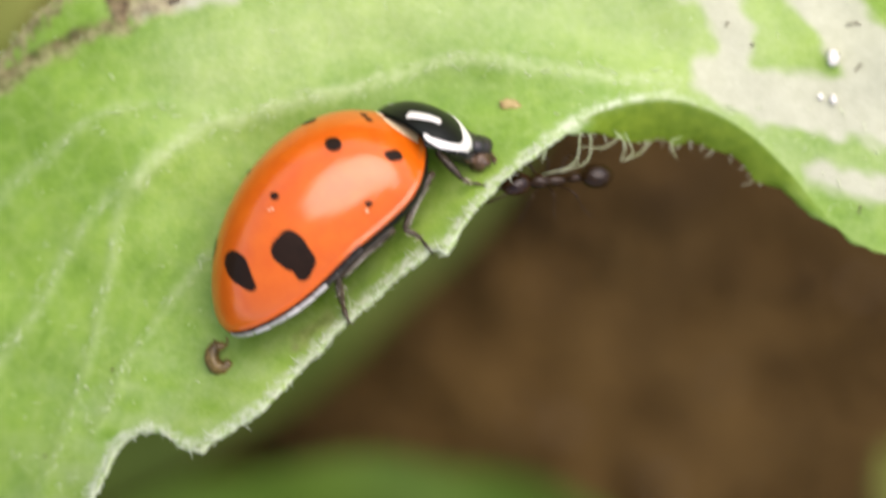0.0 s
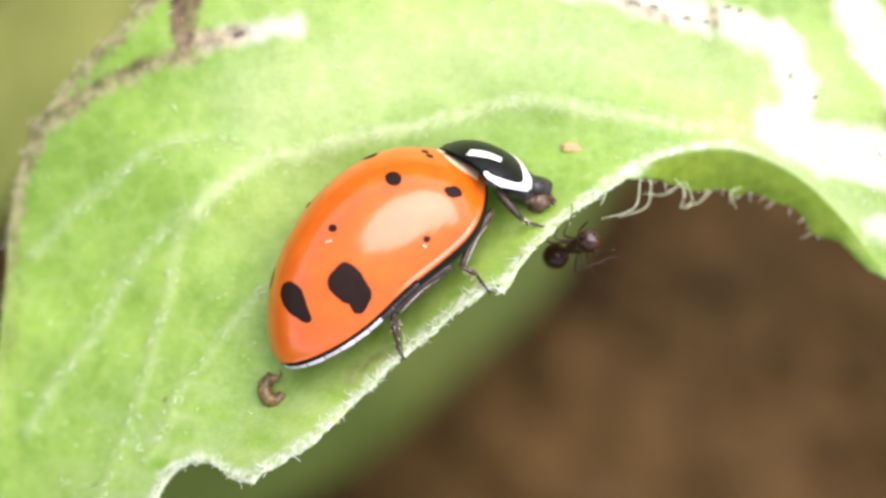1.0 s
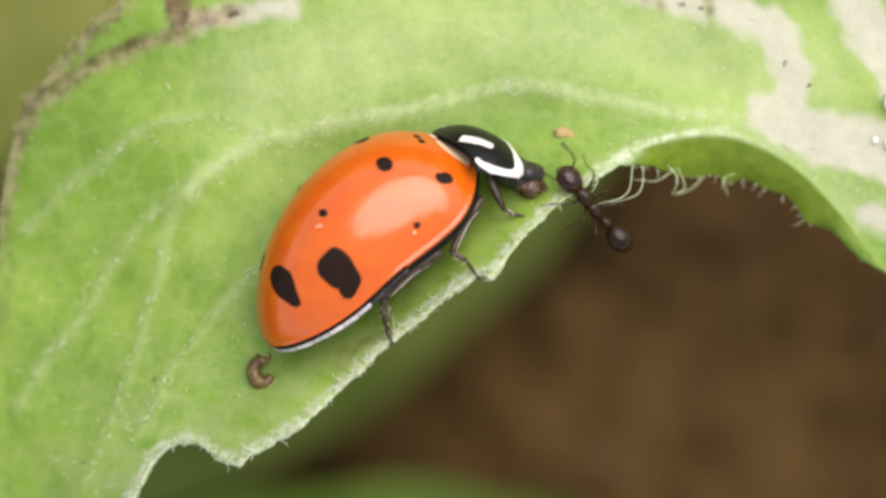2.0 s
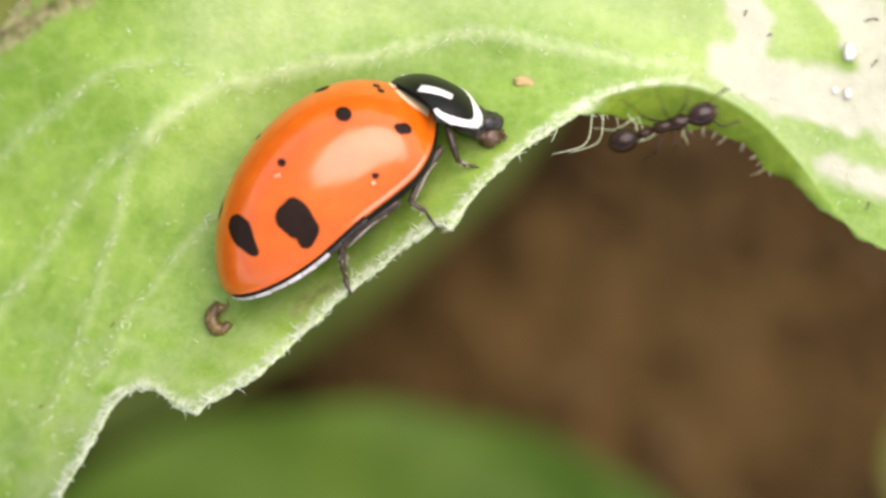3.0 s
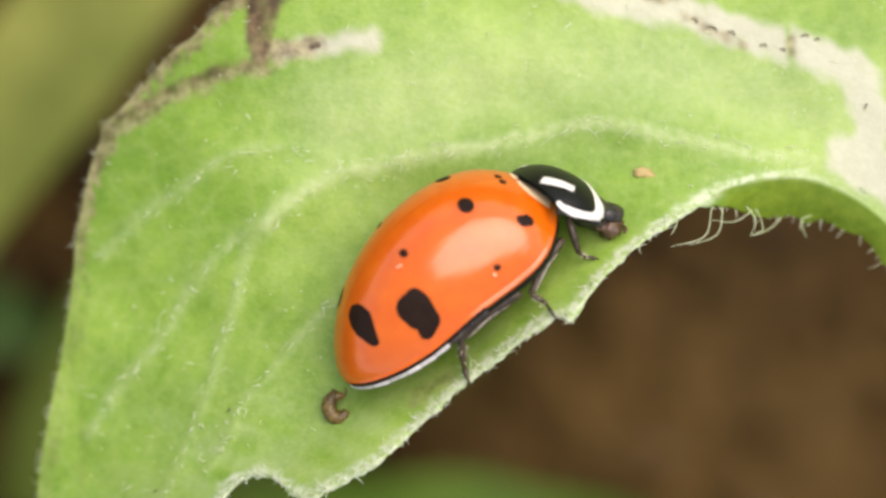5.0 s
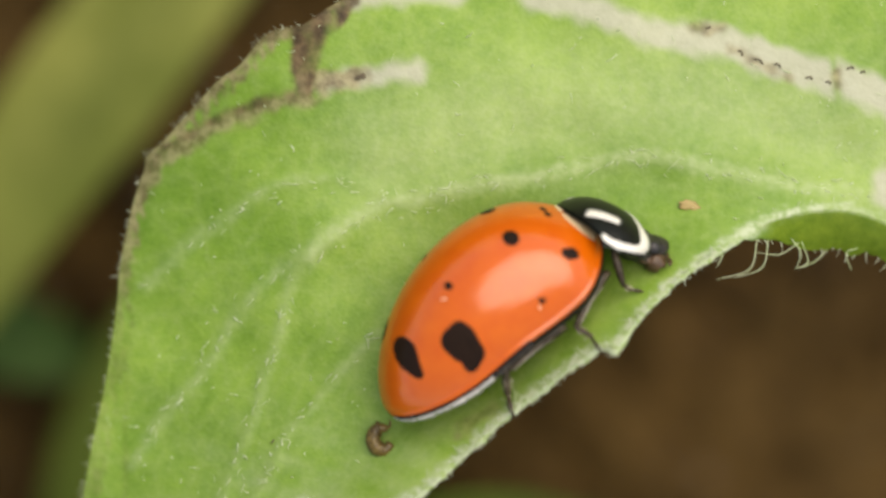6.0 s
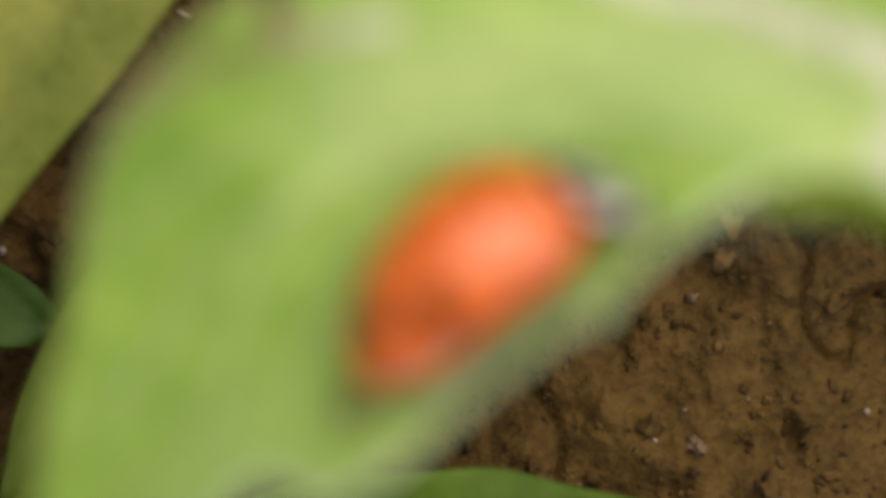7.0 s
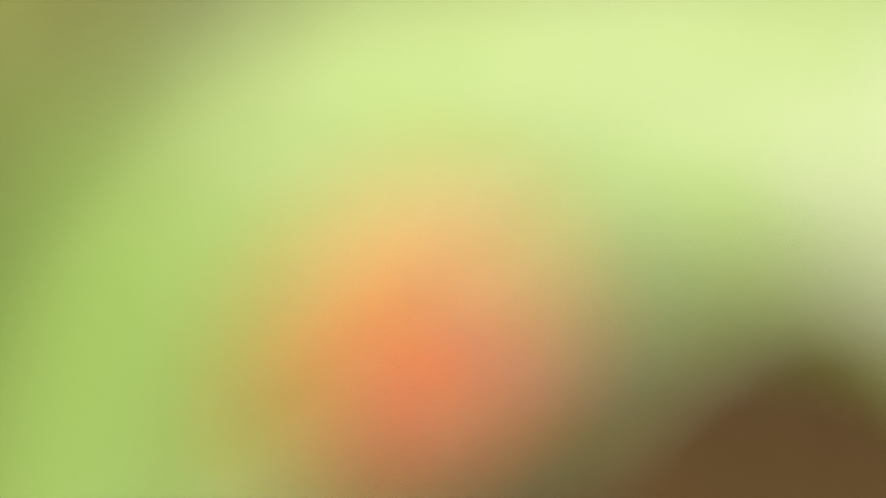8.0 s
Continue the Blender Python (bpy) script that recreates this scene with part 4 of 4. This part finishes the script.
# ---- soil ----
def build_soil():
    half = np.concatenate([np.arange(0, 15, 0.11), 15 * 1.32 ** np.arange(0, 26)])
    axis = np.concatenate([-half[:0:-1], half])
    x, y = np.meshgrid(axis - 0.5, axis + 0.5, indexing="ij")
    close = np.maximum(np.abs(x), np.abs(y)) < 60
    z = np.zeros(x.shape)
    flat = [(noise.fractal(Vector((a * 0.22, b * 0.22, 1.5)), 0.85, 2.1, 6)) for a, b in zip(x[close], y[close])]
    z[close] = 0.9 * np.array(flat)
    z[close] += 0.26 * np.array([noise.hetero_terrain(Vector((a * 0.75, b * 0.75, 7.5)), 0.7, 2.1, 5, 0.6) - 0.6 for a, b in zip(x[close], y[close])])
    z -= 0.45 * np.exp(-((waves(x, y, 31, 8.0) + 0.3 * waves(x, y, 32, 1.6)) / 0.10) ** 2) * close
    tagged(mesh("ground", np.stack([x, y, z], -1), grid_faces(*x.shape), M_SOIL), "dark brown crumbly bare soil", "soil", kind="structure")
    g = np.random.default_rng(41)
    pieces = []
    flat = np.abs(axis) < 15
    near, table = axis[flat], z[np.ix_(flat, flat)]
    for k in range(6800):
        a, b = g.uniform(-13, 13), g.uniform(-10, 10)
        r = 0.016 + 0.12 * g.random() ** 5 if k > 300 else 0.08 + 0.46 * g.random() ** 2.6
        h = table[np.abs(near - a - 0.5).argmin(), np.abs(near - b + 0.5).argmin()]
        rings, sides = (5, 7) if k > 300 else (9, 12)
        pieces.append(blob((a, b, h + r * 0.15), (r * g.uniform(0.7, 1.5), r, r * 0.75), rings, sides, 1.1, k, Euler((g.uniform(0, 6), g.uniform(0, 6), g.uniform(0, 6))).to_matrix().to_4x4()))
    tagged(mesh("soil_crumbs", *joined(pieces), M_CLOD), "scattered brown soil crumbs and grains", "soil", kind="stuff")


build_soil()


# ---- lower leaves ----
def low_leaf(label, x, y, z, length, width, yaw, tilt, material, seed, bend=0.0):
    """A leaf near the soil: cupped blade with midrib and side veins, on a stalk that bends to the ground."""
    leaf = tagged(new("low_leaf"), label, "leaf")
    leaf.matrix_world = pose(x * MM, y * MM, z * MM, tilt[0], tilt[1], yaw)
    n, m = 70, 41
    u, v = np.linspace(-1, 1, n)[:, None], np.linspace(-1, 1, m)[None, :]
    w = width * (1 - np.abs(u) ** 2.2) ** 0.75 + 0.02
    w = w * (1 + 0.02 * np.sin(u * 13 + seed))
    X, Y = length * u + 0 * v, w * v + bend * u * u
    Z = 0.10 * width * np.abs(v) ** 1.6 - 0.12 * length * u**2 + 0.04 * width * np.sin(9 * u - 6 * np.abs(v)) * np.abs(v)
    blade = mesh("blade", np.stack([X, Y, Z], -1), grid_faces(n, m), material, leaf)
    thick = blade.modifiers.new("thickness", "SOLIDIFY")
    thick.thickness = 0.15 * MM
    mesh("midrib", *tube(np.stack([X[:, 20], Y[:, 20], Z[:, 20] - 0.03], -1), [0.04, 0.10, 0.14], 8), material, leaf, "pale midrib")
    for k in range(-4, 5):
        for s in (-1, 1):
            u0 = k / 5.2
            p = [(u0 + 0.12 * q, s * q * 0.92) for q in np.linspace(0.02, 1, 8)]
            q = np.array([(length * a, width * (1 - min(abs(a), 0.999) ** 2.2) ** 0.75 * b + bend * a * a,
                           0.10 * width * abs(b) ** 1.6 - 0.12 * length * a * a + 0.04 * width * math.sin(9 * a - 6 * abs(b)) * abs(b) + 0.01) for a, b in p])
            mesh("side_vein", *tube(q, [0.05, 0.02], 5), material, leaf)
    drop = -z + 0.12 * length
    mesh("stalk", *tube(spline([(length * 0.98, bend, -0.12 * length), (length * 1.15, bend * 1.3, -0.16 * length + 0.2 * drop), (length * 1.3, bend * 1.6 + 0.3, -0.5 - z)], 14), [0.18, 0.22, 0.3], 8), M_STEM, leaf, "green stalk")
    return leaf


low_leaf("olive green lower leaf, out over the bare soil", -10.22, 4.45, 5.5, 11.0, 1.4, 236, (0, 0), M_LEAF_FAR, 1, 0.8)
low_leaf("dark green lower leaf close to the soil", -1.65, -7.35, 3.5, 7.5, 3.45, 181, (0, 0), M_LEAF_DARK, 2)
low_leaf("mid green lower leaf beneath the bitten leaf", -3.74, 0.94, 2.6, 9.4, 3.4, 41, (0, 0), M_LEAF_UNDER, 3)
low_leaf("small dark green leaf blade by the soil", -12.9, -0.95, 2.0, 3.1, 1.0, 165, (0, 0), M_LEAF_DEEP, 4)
low_leaf("small olive sprig at the soil", 10.6, -6.0, 2.5, 2.6, 1.0, 300, (0, 0), M_LEAF_FAR, 5)


# ---- what moves ----
def motions():
    walk(ANT, [(t, pose(x * MM, y * MM, (LEAF_Z + z) * MM, 25, -up, yaw)) for t, x, y, z, yaw, up in ANT_ROWS])
    for part, degrees in ((FRONT_LEG, -21.7), *((p, 23.0) for p in FRONT_LEG.children)):
        turn = BODY.to_3x3().inverted() @ Matrix.Rotation(radians(degrees), 3, "Z") @ BODY.to_3x3()
        rest = Matrix.Translation(part.location)
        drawn = rest @ turn.to_4x4()
        walk(part, [(0, rest), (1.7, rest), (2.2, drawn), (2.8, drawn), (8, drawn)])


# seconds, x, y and height over the leaf's base in mm, heading and rise of the head in degrees
ANT_ROWS = [(0.0, 2.16, 1.30, 0.2, 185, 10), (0.2, 1.75, 1.05, 0.2, 189, 10), (0.4, 1.39, 0.93, 0.2, 205, 15), (0.6, 1.06, 0.95, 0.3, 214, 30), (0.7, 1.10, 0.80, 0.5, 140, 50), (0.8, 1.13, 0.66, 0.8, 62, 60),
            (1.0, 1.58, 1.10, 1.1, 22, 66), (1.1, 1.80, 1.19, 1.2, 62, 50), (1.2, 2.05, 1.37, 1.2, 92, 55), (1.3, 1.90, 1.33, 1.2, 144, 60), (1.4, 1.93, 1.19, 1.2, 182, 55), (1.5, 1.85, 1.09, 1.2, 212, 55), (1.6, 1.82, 1.21, 1.2, 177, 35),
            (1.7, 1.74, 1.38, 1.2, 163, 30), (2.1, 1.90, 1.45, 1.1, 120, 20), (2.5, 2.40, 1.60, 1.0, 75, 10), (2.8, 2.99, 1.75, 0.9, 43, 20), (2.9, 3.48, 1.83, 0.8, 30, 5), (3.0, 4.10, 2.28, 0.7, 21, 0), (3.1, 4.71, 1.93, 0.6, 7, 0),
            (3.2, 5.16, 1.60, 0.5, -11, 0), (3.3, 5.22, 1.42, 0.5, -32, 0), (3.4, 5.60, 1.19, 0.5, -32, 0), (3.5, 5.98, 1.06, 0.4, -39, 0), (3.6, 6.49, 0.62, 0.4, -36, 0), (3.7, 6.98, 0.51, 0.3, -40, 0),
            (3.8, 7.36, 0.17, 0.3, -36, 0), (3.9, 8.20, -0.41, 0.2, -36, 0), (4.3, 9.8, -1.0, 0.2, -10, 0), (8.0, 13.0, -0.6, 0.2, 10, 0)]
motions()
